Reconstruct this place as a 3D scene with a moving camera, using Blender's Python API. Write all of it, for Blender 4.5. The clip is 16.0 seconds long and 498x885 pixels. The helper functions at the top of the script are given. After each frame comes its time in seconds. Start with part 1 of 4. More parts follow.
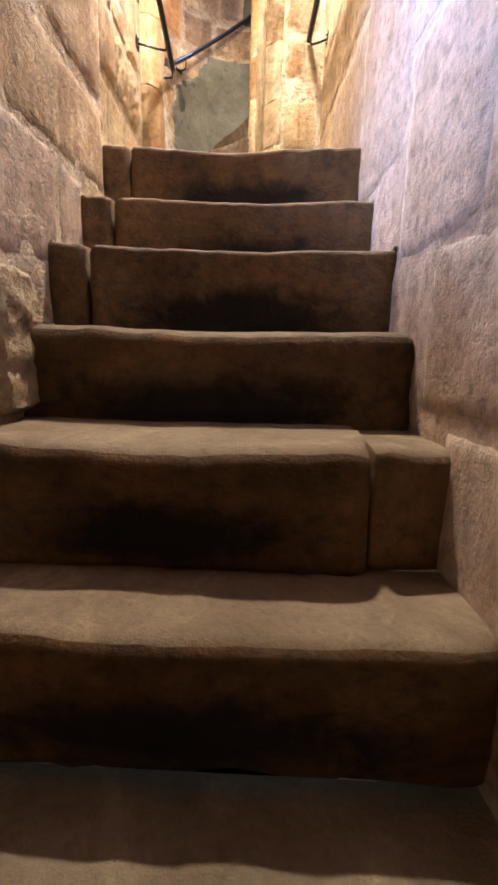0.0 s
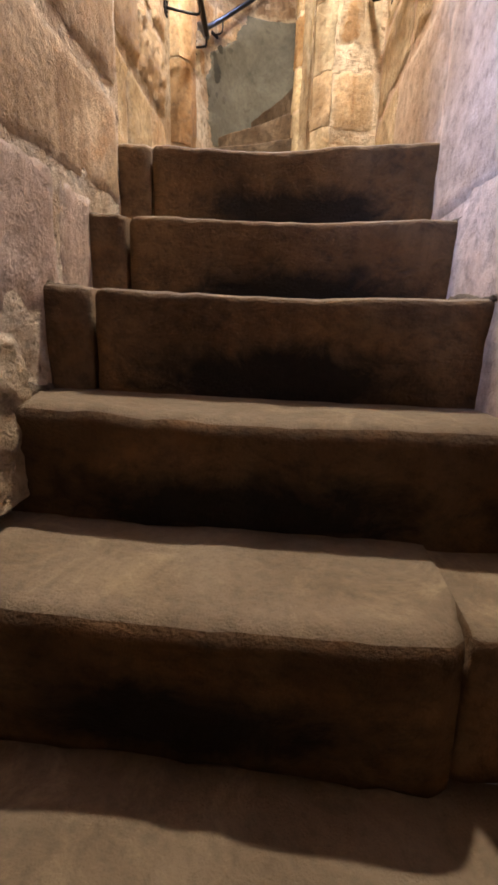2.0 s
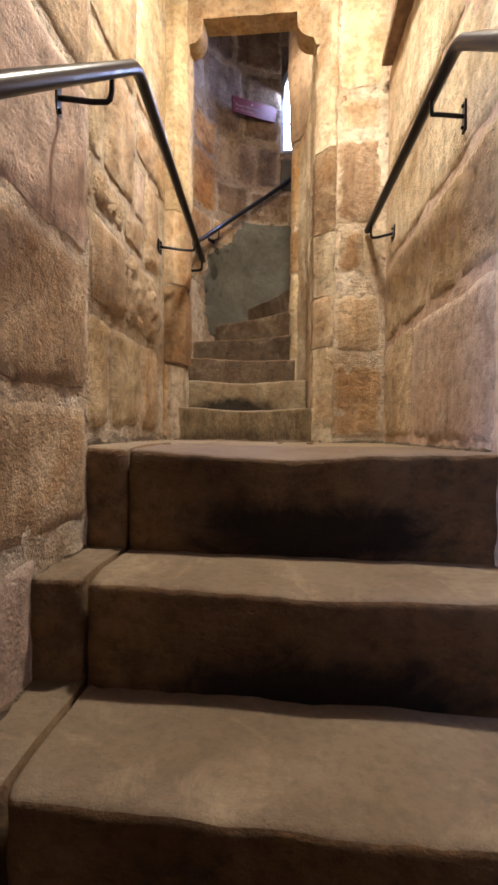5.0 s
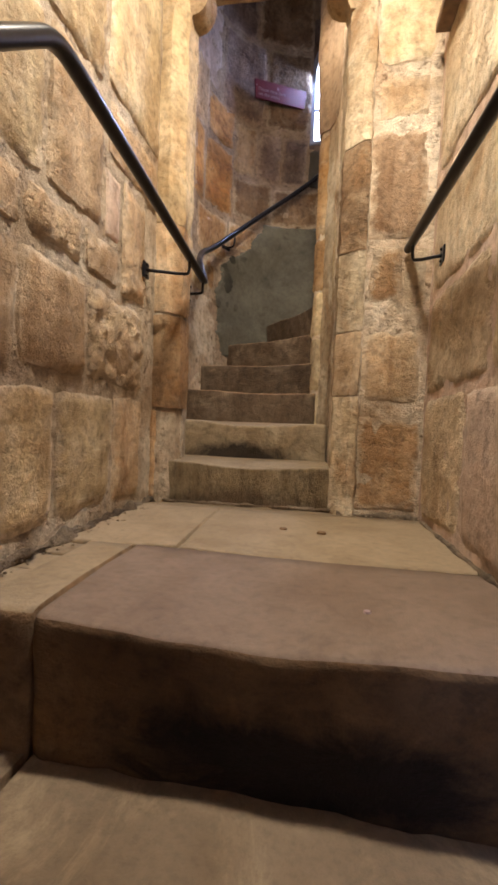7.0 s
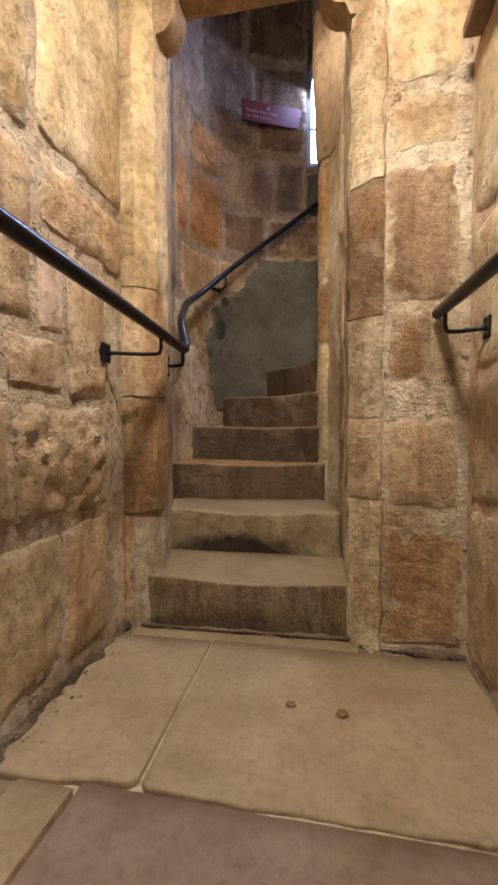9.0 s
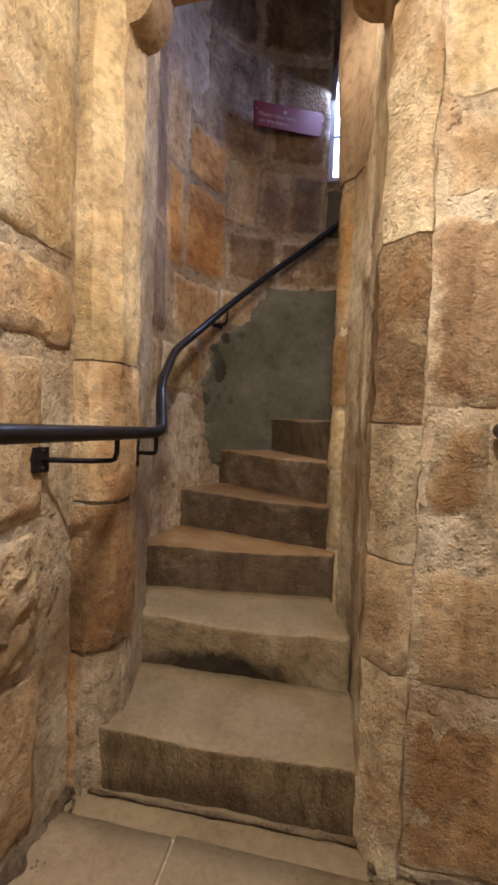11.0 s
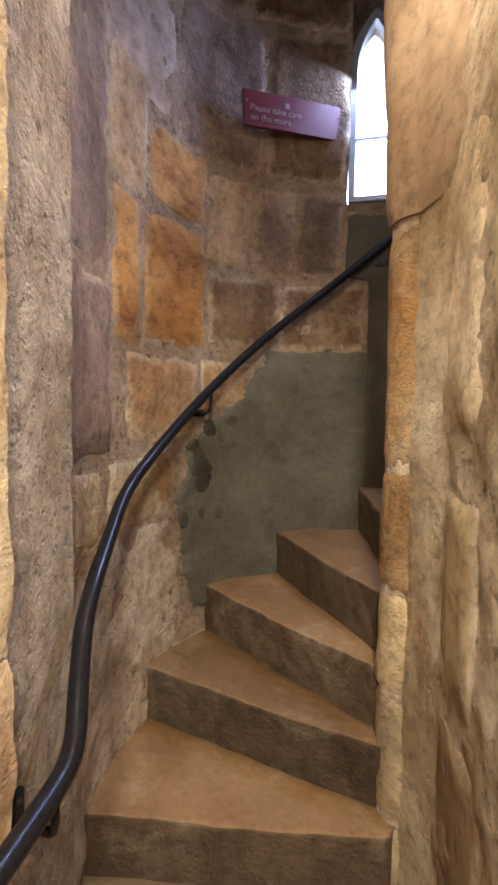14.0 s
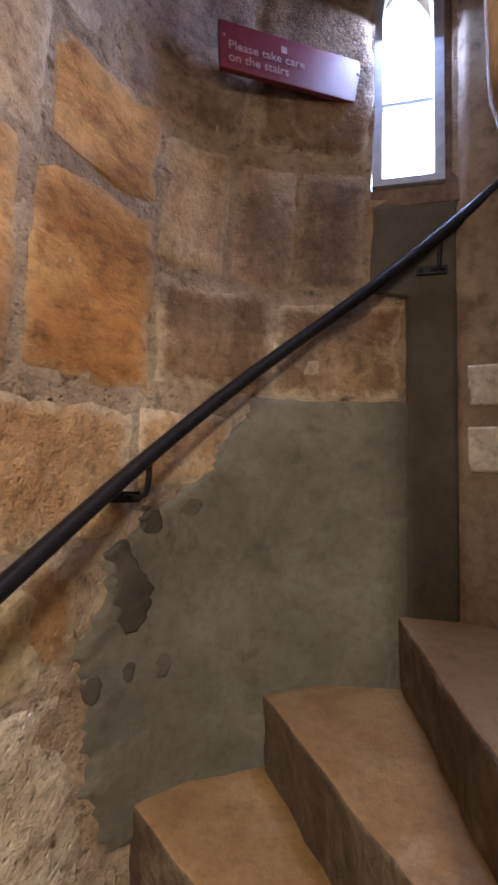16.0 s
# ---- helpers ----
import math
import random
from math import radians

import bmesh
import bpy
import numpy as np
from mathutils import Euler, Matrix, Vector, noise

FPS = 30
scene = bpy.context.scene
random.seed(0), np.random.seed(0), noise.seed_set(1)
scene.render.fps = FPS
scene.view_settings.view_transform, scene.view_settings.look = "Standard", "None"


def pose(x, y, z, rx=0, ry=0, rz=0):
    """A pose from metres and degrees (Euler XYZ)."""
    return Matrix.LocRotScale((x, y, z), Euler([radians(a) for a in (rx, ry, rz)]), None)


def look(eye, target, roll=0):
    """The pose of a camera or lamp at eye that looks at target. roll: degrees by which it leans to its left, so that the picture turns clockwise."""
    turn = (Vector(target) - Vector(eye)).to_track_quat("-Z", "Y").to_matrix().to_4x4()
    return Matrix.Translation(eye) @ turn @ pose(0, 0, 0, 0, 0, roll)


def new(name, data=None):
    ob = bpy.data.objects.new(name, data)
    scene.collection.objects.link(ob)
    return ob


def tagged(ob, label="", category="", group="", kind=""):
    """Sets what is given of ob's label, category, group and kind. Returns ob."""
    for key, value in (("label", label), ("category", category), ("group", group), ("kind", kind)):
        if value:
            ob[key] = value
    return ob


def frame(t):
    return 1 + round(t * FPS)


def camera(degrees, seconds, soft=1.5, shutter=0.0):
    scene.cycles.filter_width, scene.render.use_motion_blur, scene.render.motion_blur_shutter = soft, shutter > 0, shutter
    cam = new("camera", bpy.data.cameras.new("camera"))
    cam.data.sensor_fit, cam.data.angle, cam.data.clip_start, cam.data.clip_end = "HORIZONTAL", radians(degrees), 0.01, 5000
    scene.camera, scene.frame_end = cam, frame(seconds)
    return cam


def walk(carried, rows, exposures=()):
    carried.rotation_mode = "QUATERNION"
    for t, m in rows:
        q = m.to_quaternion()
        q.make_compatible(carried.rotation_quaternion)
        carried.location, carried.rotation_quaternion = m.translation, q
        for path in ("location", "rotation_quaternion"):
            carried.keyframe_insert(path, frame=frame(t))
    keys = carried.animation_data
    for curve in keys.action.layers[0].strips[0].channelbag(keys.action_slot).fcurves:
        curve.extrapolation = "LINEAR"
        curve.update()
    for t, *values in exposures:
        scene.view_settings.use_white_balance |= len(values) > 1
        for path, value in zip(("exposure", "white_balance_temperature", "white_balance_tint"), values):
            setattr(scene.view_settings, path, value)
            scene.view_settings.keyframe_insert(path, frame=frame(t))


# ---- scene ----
cam = camera(59.5, 16.0, 3.0)
PATH = [
    (0, (0.371, 0.285, -0.853), (0.312, 2.248, -1.234), 1.4),
    (0.5, (0.394, 0.349, -0.766), (0.251, 2.311, -1.128), 2.1),
    (1, (0.371, 0.446, -0.756), (0.165, 2.405, -1.104), 1.3),
    (1.5, (0.332, 0.56, -0.724), (0.069, 2.512, -1.072), 0.1),
    (2, (0.322, 0.629, -0.602), (0.133, 2.557, -1.102), 2.1),
    (2.5, (0.312, 0.698, -0.493), (0.241, 2.676, -0.781), 2.1),
    (3, (0.301, 0.829, -0.378), (0.148, 2.816, -0.543), 2.3),
    (3.5, (0.312, 0.901, -0.215), (0.097, 2.888, -0.306), 1.3),
    (3.7, (0.298, 0.921, -0.181), (0.07, 2.908, -0.208), 2.3),
    (5.8, (0.234, 1.325, 0.115), (0.036, 3.315, 0.065), -0.1),
    (6, (0.243, 1.379, 0.126), (0.033, 3.368, 0.125), 0.7),
    (6.5, (0.298, 1.49, 0.292), (-0.017, 3.461, 0.167), 2.8),
    (7, (0.306, 1.567, 0.358), (-0.042, 3.534, 0.268), 2.3),
    (7.5, (0.262, 1.657, 0.425), (-0.136, 3.617, 0.405), 1.4),
    (8, (0.235, 1.738, 0.569), (0.021, 3.719, 0.4), -0.4),
    (8.5, (0.238, 1.806, 0.61), (0.037, 3.793, 0.508), 2.4),
    (9, (0.286, 1.952, 0.708), (-0.107, 3.912, 0.645), 0.0),
    (9.2, (0.294, 2.018, 0.771), (-0.153, 3.961, 0.624), 2.0),
    (11.3, (0.258, 2.388, 1.058), (-0.191, 4.335, 0.972), 2.1),
    (11.5, (0.238, 2.428, 1.056), (-0.179, 4.382, 0.97), 2.3),
    (12, (0.246, 2.583, 1.137), (-0.18, 4.526, 0.928), 2.7),
    (12.5, (0.229, 2.693, 1.248), (-0.256, 4.627, 1.095), 3.3),
    (13, (0.162, 2.809, 1.29), (-0.378, 4.734, 1.231), 1.7),
    (13.5, (0.106, 2.956, 1.442), (-0.347, 4.901, 1.342), -0.5),
    (14, (0.085, 3.032, 1.53), (-0.329, 4.987, 1.432), 0.9),
    (14.5, (0.102, 3.198, 1.519), (-0.305, 5.155, 1.462), 1.6),
    (15, (0.108, 3.399, 1.577), (-0.392, 5.334, 1.659), 3.4),
    (15.5, (0.079, 3.536, 1.575), (-0.404, 5.475, 1.649), 2.7),
    (16, (0.034, 3.689, 1.599), (-0.418, 5.63, 1.771), 1.8),
]
EXPOSURES = [(0.0, 1.55), (0.5, 1.38), (1.5, 1.1), (2.5, 1.05), (3.0, 0.5), (3.5, 0.35), (6.0, 0.0), (7.5, -0.08), (8.5, -0.12), (9.0, -0.28), (11.5, -0.45), (12.0, -0.68), (12.5, -0.25), (13.5, 0.0), (16.0, 0.08)]
walk(cam, [(t, look(eye, target, roll)) for t, eye, target, roll in PATH], EXPOSURES)

# ---------------------------------------------------------------- light
world = bpy.data.worlds.new("sky")
scene.world = world
world.use_nodes = True
wn = world.node_tree.nodes
sky = wn.new("ShaderNodeTexSky")
sky.sky_type, sky.sun_disc = "NISHITA", False
sky.sun_elevation, sky.sun_rotation = radians(35), radians(200)
world.node_tree.links.new(sky.outputs[0], wn["Background"].inputs[0])
wn["Background"].inputs[1].default_value = 0.12


def area_lamp(name, eye, target, watts, colour, sx, sy):
    data = bpy.data.lights.new(name, "AREA")
    data.shape, data.size, data.size_y, data.energy, data.color = "RECTANGLE", sx, sy, watts, colour
    ob = new(name, data)
    ob.matrix_world = look(eye, target)
    return ob


WARM, COOL = (1.0, 0.90, 0.77), (0.42, 0.55, 1.0)
area_lamp("lamp_landing", (0.25, 2.45, 2.36), (0.15, 3.0, 0.0), 56, WARM, 0.24, 0.1)
area_lamp("daylight_embrasure", (-1.05, 1.42, 0.76), (0.7, 1.85, 0.0), 62, COOL, 0.4, 0.5)
area_lamp("daylight_slit", (0.18, 4.94, 2.75), (0.1, 4.2, 2.1), 28, COOL, 0.12, 0.6)
# Added fill with no lamp behind it; lifts the light coming through the doorway.
area_lamp("fill_stairwell", (0.0, 3.74, 2.6), (0.15, 4.2, 0.7), 6.5, (1.0, 0.82, 0.60), 0.2, 0.1)

# ---------------------------------------------------------------- materials


def nodes_of(name):
    m = bpy.data.materials.new(name)
    m.use_nodes = True
    return m, m.node_tree.nodes, m.node_tree.links


def ramp(n, stops):
    r = n.new("ShaderNodeValToRGB")
    els = r.color_ramp.elements
    for i, (p, c) in enumerate(stops):
        e = els[i] if i < 2 else els.new(p)
        e.position, e.color = p, (*c, 1) if len(c) == 3 else c
    return r


def grey(v):
    return (v, v, v)


def stone_mat(name, base, alt, stain, rough=0.88, bump=0.5, grain=38.0, stain_at=0.58, stretch=(1, 1, 1), pits=0.5, smear=None, scuff_shade=None, stain_amount=0.7, washed=0.8, grey_mix=0.07, iron=0.0, streak=0.0, rim_lime=None, speck=1.0):
    """Weathered stone: broad blotches, stains, fine grain and pits."""
    base, alt, stain = (tuple(c + (sum(col) / 3 - c) * grey_mix for c in col) for col in (base, alt, stain))
    m, n, l = nodes_of(name)
    tc, oi = n.new("ShaderNodeTexCoord"), n.new("ShaderNodeObjectInfo")
    add = n.new("ShaderNodeVectorMath")
    add.operation = "MULTIPLY_ADD"
    add.inputs[1].default_value = stretch
    l.new(tc.outputs["Object"], add.inputs[0])
    sc = n.new("ShaderNodeVectorMath")
    sc.operation = "SCALE"
    sc.inputs[0].default_value, l_in = (7.3, 3.1, 5.7), sc.inputs["Scale"]
    l.new(oi.outputs["Random"], l_in)
    l.new(sc.outputs[0], add.inputs[2])

    def tex(scale, detail, rough_=0.6, dist=0.0):
        t = n.new("ShaderNodeTexNoise")
        t.inputs["Scale"].default_value, t.inputs["Detail"].default_value = scale, detail
        t.inputs["Roughness"].default_value, t.inputs["Distortion"].default_value = rough_, dist
        l.new(add.outputs[0], t.inputs["Vector"])
        return t

    broad, blot, fine, grit = tex(2.6, 5, 0.6, 0.8), tex(6.0, 9, 0.72, 0.5), tex(grain, 6, 0.7), tex(grain * 5, 3)

    def mix(kind, a, b, fac):
        x = n.new("ShaderNodeMix")
        x.data_type, x.blend_type = "RGBA", kind
        for sock, val in ((x.inputs["Factor"], fac), (x.inputs["A"], a), (x.inputs["B"], b)):
            if hasattr(val, "is_output"):
                l.new(val, sock)
            else:
                sock.default_value = val if isinstance(val, float) else (*val, 1)
        return x.outputs["Result"]

    r1 = ramp(n, [(0.33, grey(0)), (0.67, grey(1))])
    l.new(broad.outputs["Fac"], r1.inputs[0])
    c = mix("MIX", base, alt, r1.outputs[0])
    r2 = ramp(n, [(stain_at, grey(0)), (stain_at + 0.14, grey(stain_amount))])
    l.new(blot.outputs["Fac"], r2.inputs[0])
    c = mix("MIX", c, stain, r2.outputs[0])
    if iron:
        rust = tex(3.4, 7, 0.68, 1.1)
        ri = ramp(n, [(0.50, grey(0)), (0.66, grey(iron))])
        l.new(rust.outputs["Color"], ri.inputs[0])
        c = mix("MIX", c, (0.40, 0.185, 0.05), ri.outputs[0])
    if streak:
        run = n.new("ShaderNodeVectorMath")
        run.operation = "MULTIPLY"
        run.inputs[1].default_value = (13.0, 13.0, 1.6)
        l.new(add.outputs[0], run.inputs[0])
        st = n.new("ShaderNodeTexNoise")
        st.inputs["Scale"].default_value, st.inputs["Detail"].default_value, st.inputs["Distortion"].default_value = 1.0, 5, 0.4
        l.new(run.outputs[0], st.inputs["Vector"])
        rk = ramp(n, [(0.34, (0.62, 0.54, 0.46)), (0.52, grey(1.0)), (0.7, grey(1.16))])
        l.new(st.outputs["Fac"], rk.inputs[0])
        c = mix("MULTIPLY", c, rk.outputs[0], streak)
    if smear:
        lime = tex(4.5, 12, 0.74, 0.9)
        rs = ramp(n, [(0.52, grey(0)), (0.70, grey(0.85))])
        l.new(lime.outputs["Fac"], rs.inputs[0])
        c = mix("MIX", c, smear, rs.outputs[0])
    if rim_lime:
        at = n.new("ShaderNodeAttribute")
        at.attribute_name = "rim"
        crumb = tex(15.0, 8, 0.72, 0.6)
        lap = n.new("ShaderNodeMath")
        lap.operation = "MULTIPLY_ADD"
        lap.inputs[1].default_value = 2.2
        l.new(crumb.outputs["Fac"], lap.inputs[0])
        l.new(at.outputs["Fac"], lap.inputs[2])
        rl = ramp(n, [(0.0, grey(0)), (1.0, grey(1))])
        half = n.new("ShaderNodeMapRange")
        half.inputs["From Min"].default_value, half.inputs["From Max"].default_value = 1.45, 2.0
        l.new(lap.outputs[0], half.inputs["Value"])
        l.new(half.outputs[0], rl.inputs[0])
        c = mix("MIX", c, rim_lime, rl.outputs[0])
    # Dark oval low on the face: scuff marks, with riser shade coloured in.
    if scuff_shade:
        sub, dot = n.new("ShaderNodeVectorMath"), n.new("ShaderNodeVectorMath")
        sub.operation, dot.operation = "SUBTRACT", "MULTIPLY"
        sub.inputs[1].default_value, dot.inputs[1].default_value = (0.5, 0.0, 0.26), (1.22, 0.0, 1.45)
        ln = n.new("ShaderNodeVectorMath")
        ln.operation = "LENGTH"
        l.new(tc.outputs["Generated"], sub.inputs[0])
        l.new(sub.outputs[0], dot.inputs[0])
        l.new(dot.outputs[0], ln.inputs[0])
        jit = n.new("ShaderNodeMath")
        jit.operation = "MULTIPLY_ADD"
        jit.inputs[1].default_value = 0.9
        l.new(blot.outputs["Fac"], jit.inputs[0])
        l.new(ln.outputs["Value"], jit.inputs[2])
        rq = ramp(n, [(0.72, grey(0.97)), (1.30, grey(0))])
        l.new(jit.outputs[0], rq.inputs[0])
        c = mix("MIX", c, scuff_shade, rq.outputs[0])
    r3 = ramp(n, [(0.3, grey(0.55)), (0.5, grey(1.0)), (0.72, grey(1.25))])
    l.new(fine.outputs["Fac"], r3.inputs[0])
    c = mix("MULTIPLY", c, r3.outputs[0], speck)
    wash = n.new("ShaderNodeTexNoise")
    wash.inputs["Scale"].default_value, wash.inputs["Detail"].default_value, wash.inputs["Distortion"].default_value = 3.2, 6, 0.7
    l.new(tc.outputs["Object"], wash.inputs["Vector"])
    rw = ramp(n, [(0.40, (1.1, 1.1, 1.1)), (0.62, (0.66, 0.58, 0.49))])
    l.new(wash.outputs["Fac"], rw.inputs[0])
    c = mix("MULTIPLY", c, rw.outputs[0], washed)
    # Small dark specks: the shade inside pits, put into the colour.
    if pits >= 0.8:
        pit_shade = tex(24.0, 5, 0.6, 0.3)
        rh = ramp(n, [(0.30, (0.30, 0.24, 0.19)), (0.40, grey(1))])
        l.new(pit_shade.outputs["Fac"], rh.inputs[0])
        c = mix("MULTIPLY", c, rh.outputs[0], 0.9)
    hs = n.new("ShaderNodeHueSaturation")
    mr = n.new("ShaderNodeMapRange")
    mr.inputs["To Min"].default_value, mr.inputs["To Max"].default_value = 0.82, 1.18
    l.new(oi.outputs["Random"], mr.inputs["Value"])
    l.new(mr.outputs[0], hs.inputs["Value"])
    l.new(c, hs.inputs["Color"])
    bs = n["Principled BSDF"]
    l.new(hs.outputs[0], bs.inputs["Base Color"])
    rr = n.new("ShaderNodeMapRange")
    rr.inputs["To Min"].default_value, rr.inputs["To Max"].default_value = rough - 0.1, min(rough + 0.1, 1)
    l.new(fine.outputs["Fac"], rr.inputs["Value"])
    l.new(rr.outputs[0], bs.inputs["Roughness"])
    bs.inputs["Specular IOR Level"].default_value = 0.3
    vor = n.new("ShaderNodeTexVoronoi")
    vor.inputs["Scale"].default_value = grain * 1.6
    l.new(add.outputs[0], vor.inputs["Vector"])
    pr = ramp(n, [(0.0, grey(0)), (0.28, grey(1))])
    l.new(vor.outputs["Distance"], pr.inputs[0])
    h1 = n.new("ShaderNodeMath")
    h1.operation = "MULTIPLY_ADD"
    h1.inputs[1].default_value = pits * 0.5
    l.new(pr.outputs[0], h1.inputs[0])
    l.new(fine.outputs["Fac"], h1.inputs[2])
    h2 = n.new("ShaderNodeMath")
    h2.operation = "MULTIPLY_ADD"
    h2.inputs[1].default_value = 0.3
    l.new(grit.outputs["Fac"], h2.inputs[0])
    h0 = n.new("ShaderNodeMath")
    h0.operation = "MULTIPLY_ADD"
    h0.inputs[1].default_value = 1.1
    l.new(blot.outputs["Fac"], h0.inputs[0])
    l.new(h1.outputs[0], h0.inputs[2])
    l.new(h0.outputs[0], h2.inputs[2])
    bp = n.new("ShaderNodeBump")
    bp.inputs["Strength"].default_value, bp.inputs["Distance"].default_value = bump, 0.023
    l.new(h2.outputs[0], bp.inputs["Height"])
    l.new(bp.outputs[0], bs.inputs["Normal"])
    return m


def plain_mat(name, colour, rough=0.5, metal=0.0, var=0.15, bump=0.05, scale=40.0):
    m, n, l = nodes_of(name)
    bs = n["Principled BSDF"]
    tc, t = n.new("ShaderNodeTexCoord"), n.new("ShaderNodeTexNoise")
    l.new(tc.outputs["Object"], t.inputs["Vector"])
    t.inputs["Scale"].default_value, t.inputs["Detail"].default_value = scale, 5
    r = ramp(n, [(0.3, tuple(c * (1 - var) for c in colour)), (0.7, tuple(min(c * (1 + var), 1) for c in colour))])
    l.new(t.outputs["Fac"], r.inputs[0])
    l.new(r.outputs[0], bs.inputs["Base Color"])
    bs.inputs["Roughness"].default_value, bs.inputs["Metallic"].default_value = rough, metal
    bp = n.new("ShaderNodeBump")
    bp.inputs["Strength"].default_value, bp.inputs["Distance"].default_value = bump, 0.004
    l.new(t.outputs["Fac"], bp.inputs["Height"])
    l.new(bp.outputs[0], bs.inputs["Normal"])
    return m


LIME = (0.55, 0.44, 0.31)
PALE = (0.63, 0.53, 0.385)
MATS = {
    "t": stone_mat("sandstone_tan", (0.46, 0.325, 0.185), (0.58, 0.43, 0.26), (0.23, 0.14, 0.07), smear=LIME, iron=0.55, streak=0.6, rim_lime=LIME, bump=0.65),
    "q": stone_mat("sandstone_rusty", (0.43, 0.25, 0.115), (0.54, 0.36, 0.19), (0.18, 0.095, 0.045), smear=LIME, iron=0.7, streak=0.4, rim_lime=LIME, bump=0.9),
    "p": stone_mat("sandstone_pink", (0.46, 0.335, 0.25), (0.54, 0.41, 0.315), (0.34, 0.225, 0.155), bump=0.5, grain=26, washed=0.45, stain_amount=0.5, iron=0.22, streak=0.25, rim_lime=(0.55, 0.44, 0.35)),
    "y": stone_mat("sandstone_yellow", (0.54, 0.41, 0.22), (0.64, 0.52, 0.32), (0.34, 0.21, 0.09), smear=PALE, iron=0.3, streak=0.55, rim_lime=PALE, bump=0.6),
    "o": stone_mat("sandstone_orange", (0.40, 0.17, 0.035), (0.50, 0.29, 0.10), (0.16, 0.06, 0.02), stretch=(1, 1, 1.5), stain_at=0.50, bump=0.5, grain=22, rim_lime=(0.45, 0.29, 0.15)),
    "b": stone_mat("sandstone_brown", (0.20, 0.125, 0.07), (0.34, 0.225, 0.13), (0.07, 0.045, 0.03), stain_at=0.54, smear=(0.46, 0.36, 0.26), iron=0.3, streak=0.8, rim_lime=LIME, bump=0.7),
    "g": stone_mat("sandstone_grey", (0.21, 0.15, 0.12), (0.33, 0.24, 0.185), (0.085, 0.06, 0.05), stain_at=0.52, smear=(0.44, 0.34, 0.26), streak=0.5, rim_lime=(0.44, 0.335, 0.25), bump=0.6),
    "d": stone_mat("sandstone_dark", (0.22, 0.14, 0.075), (0.32, 0.22, 0.125), (0.08, 0.05, 0.032), bump=1.0, stain_at=0.56, smear=(0.56, 0.45, 0.30), iron=0.4, streak=0.8, rim_lime=LIME),
    "l": stone_mat("limewashed_stone", (0.56, 0.45, 0.285), (0.66, 0.55, 0.385), (0.36, 0.22, 0.10), bump=0.8, grain=30, stain_at=0.58, smear=(0.68, 0.60, 0.46), iron=0.55, streak=0.5, rim_lime=PALE),
    "n": stone_mat("newel_stone", (0.52, 0.38, 0.22), (0.42, 0.21, 0.05), (0.17, 0.085, 0.035), grain=40, bump=0.9, stain_at=0.55, smear=(0.68, 0.6, 0.46), iron=0.6),
    "r": stone_mat("sandstone_pecked", (0.55, 0.405, 0.24), (0.64, 0.50, 0.32), (0.33, 0.20, 0.095), bump=1.0, grain=24, iron=0.45, rim_lime=LIME),
}
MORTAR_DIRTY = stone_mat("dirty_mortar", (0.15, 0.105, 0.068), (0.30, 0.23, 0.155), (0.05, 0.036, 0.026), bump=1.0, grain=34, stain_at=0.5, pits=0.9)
MORTAR = stone_mat("lime_mortar", (0.55, 0.445, 0.315), (0.66, 0.565, 0.43), (0.36, 0.235, 0.125), bump=0.9, grain=30, stain_at=0.56, pits=0.8, iron=0.35, streak=0.4)
RENDER_PINK = stone_mat("lime_render", (0.46, 0.33, 0.215), (0.58, 0.45, 0.32), (0.28, 0.165, 0.08), bump=1.0, grain=34, pits=0.8, stain_at=0.56, iron=0.3, smear=(0.60, 0.49, 0.38))
CEMENT = stone_mat("cement_render", (0.070, 0.065, 0.049), (0.145, 0.134, 0.102), (0.036, 0.034, 0.025), speck=0.55, rough=0.75, bump=0.2, grain=40, stain_at=0.58, pits=0.1, stain_amount=0.8, washed=0.3, smear=(0.175, 0.163, 0.128), grey_mix=0.0)
CEMENT_DARK = stone_mat("cement_dark", (0.075, 0.067, 0.05), (0.105, 0.094, 0.073), (0.06, 0.053, 0.044), speck=0.55, rough=0.8, bump=0.1, grain=40, stain_at=0.6, pits=0.1)
PLASTER = stone_mat("brown_plaster", (0.27, 0.20, 0.135), (0.33, 0.25, 0.175), (0.20, 0.14, 0.09), bump=0.2, grain=22, pits=0.1)
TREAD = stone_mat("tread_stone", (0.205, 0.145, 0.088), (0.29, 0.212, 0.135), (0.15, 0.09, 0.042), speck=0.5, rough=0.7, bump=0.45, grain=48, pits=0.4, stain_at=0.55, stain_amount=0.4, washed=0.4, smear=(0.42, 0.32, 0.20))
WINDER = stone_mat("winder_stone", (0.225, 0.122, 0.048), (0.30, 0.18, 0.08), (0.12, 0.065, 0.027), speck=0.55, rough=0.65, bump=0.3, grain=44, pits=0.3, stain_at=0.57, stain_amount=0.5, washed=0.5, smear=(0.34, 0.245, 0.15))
# Flight risers: unlit-side shade put into the dark colour, on top of grime.
RISER = stone_mat("riser_shaded_stone", (0.12, 0.07, 0.032), (0.20, 0.116, 0.05), (0.05, 0.03, 0.018), rough=0.8, bump=0.6, grain=24, stain_at=0.54, stretch=(1, 1, 1.3), iron=0.25, streak=0.4, scuff_shade=(0.014, 0.010, 0.008))
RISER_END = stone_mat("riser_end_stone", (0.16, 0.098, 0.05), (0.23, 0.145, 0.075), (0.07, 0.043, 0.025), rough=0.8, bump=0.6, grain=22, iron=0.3)
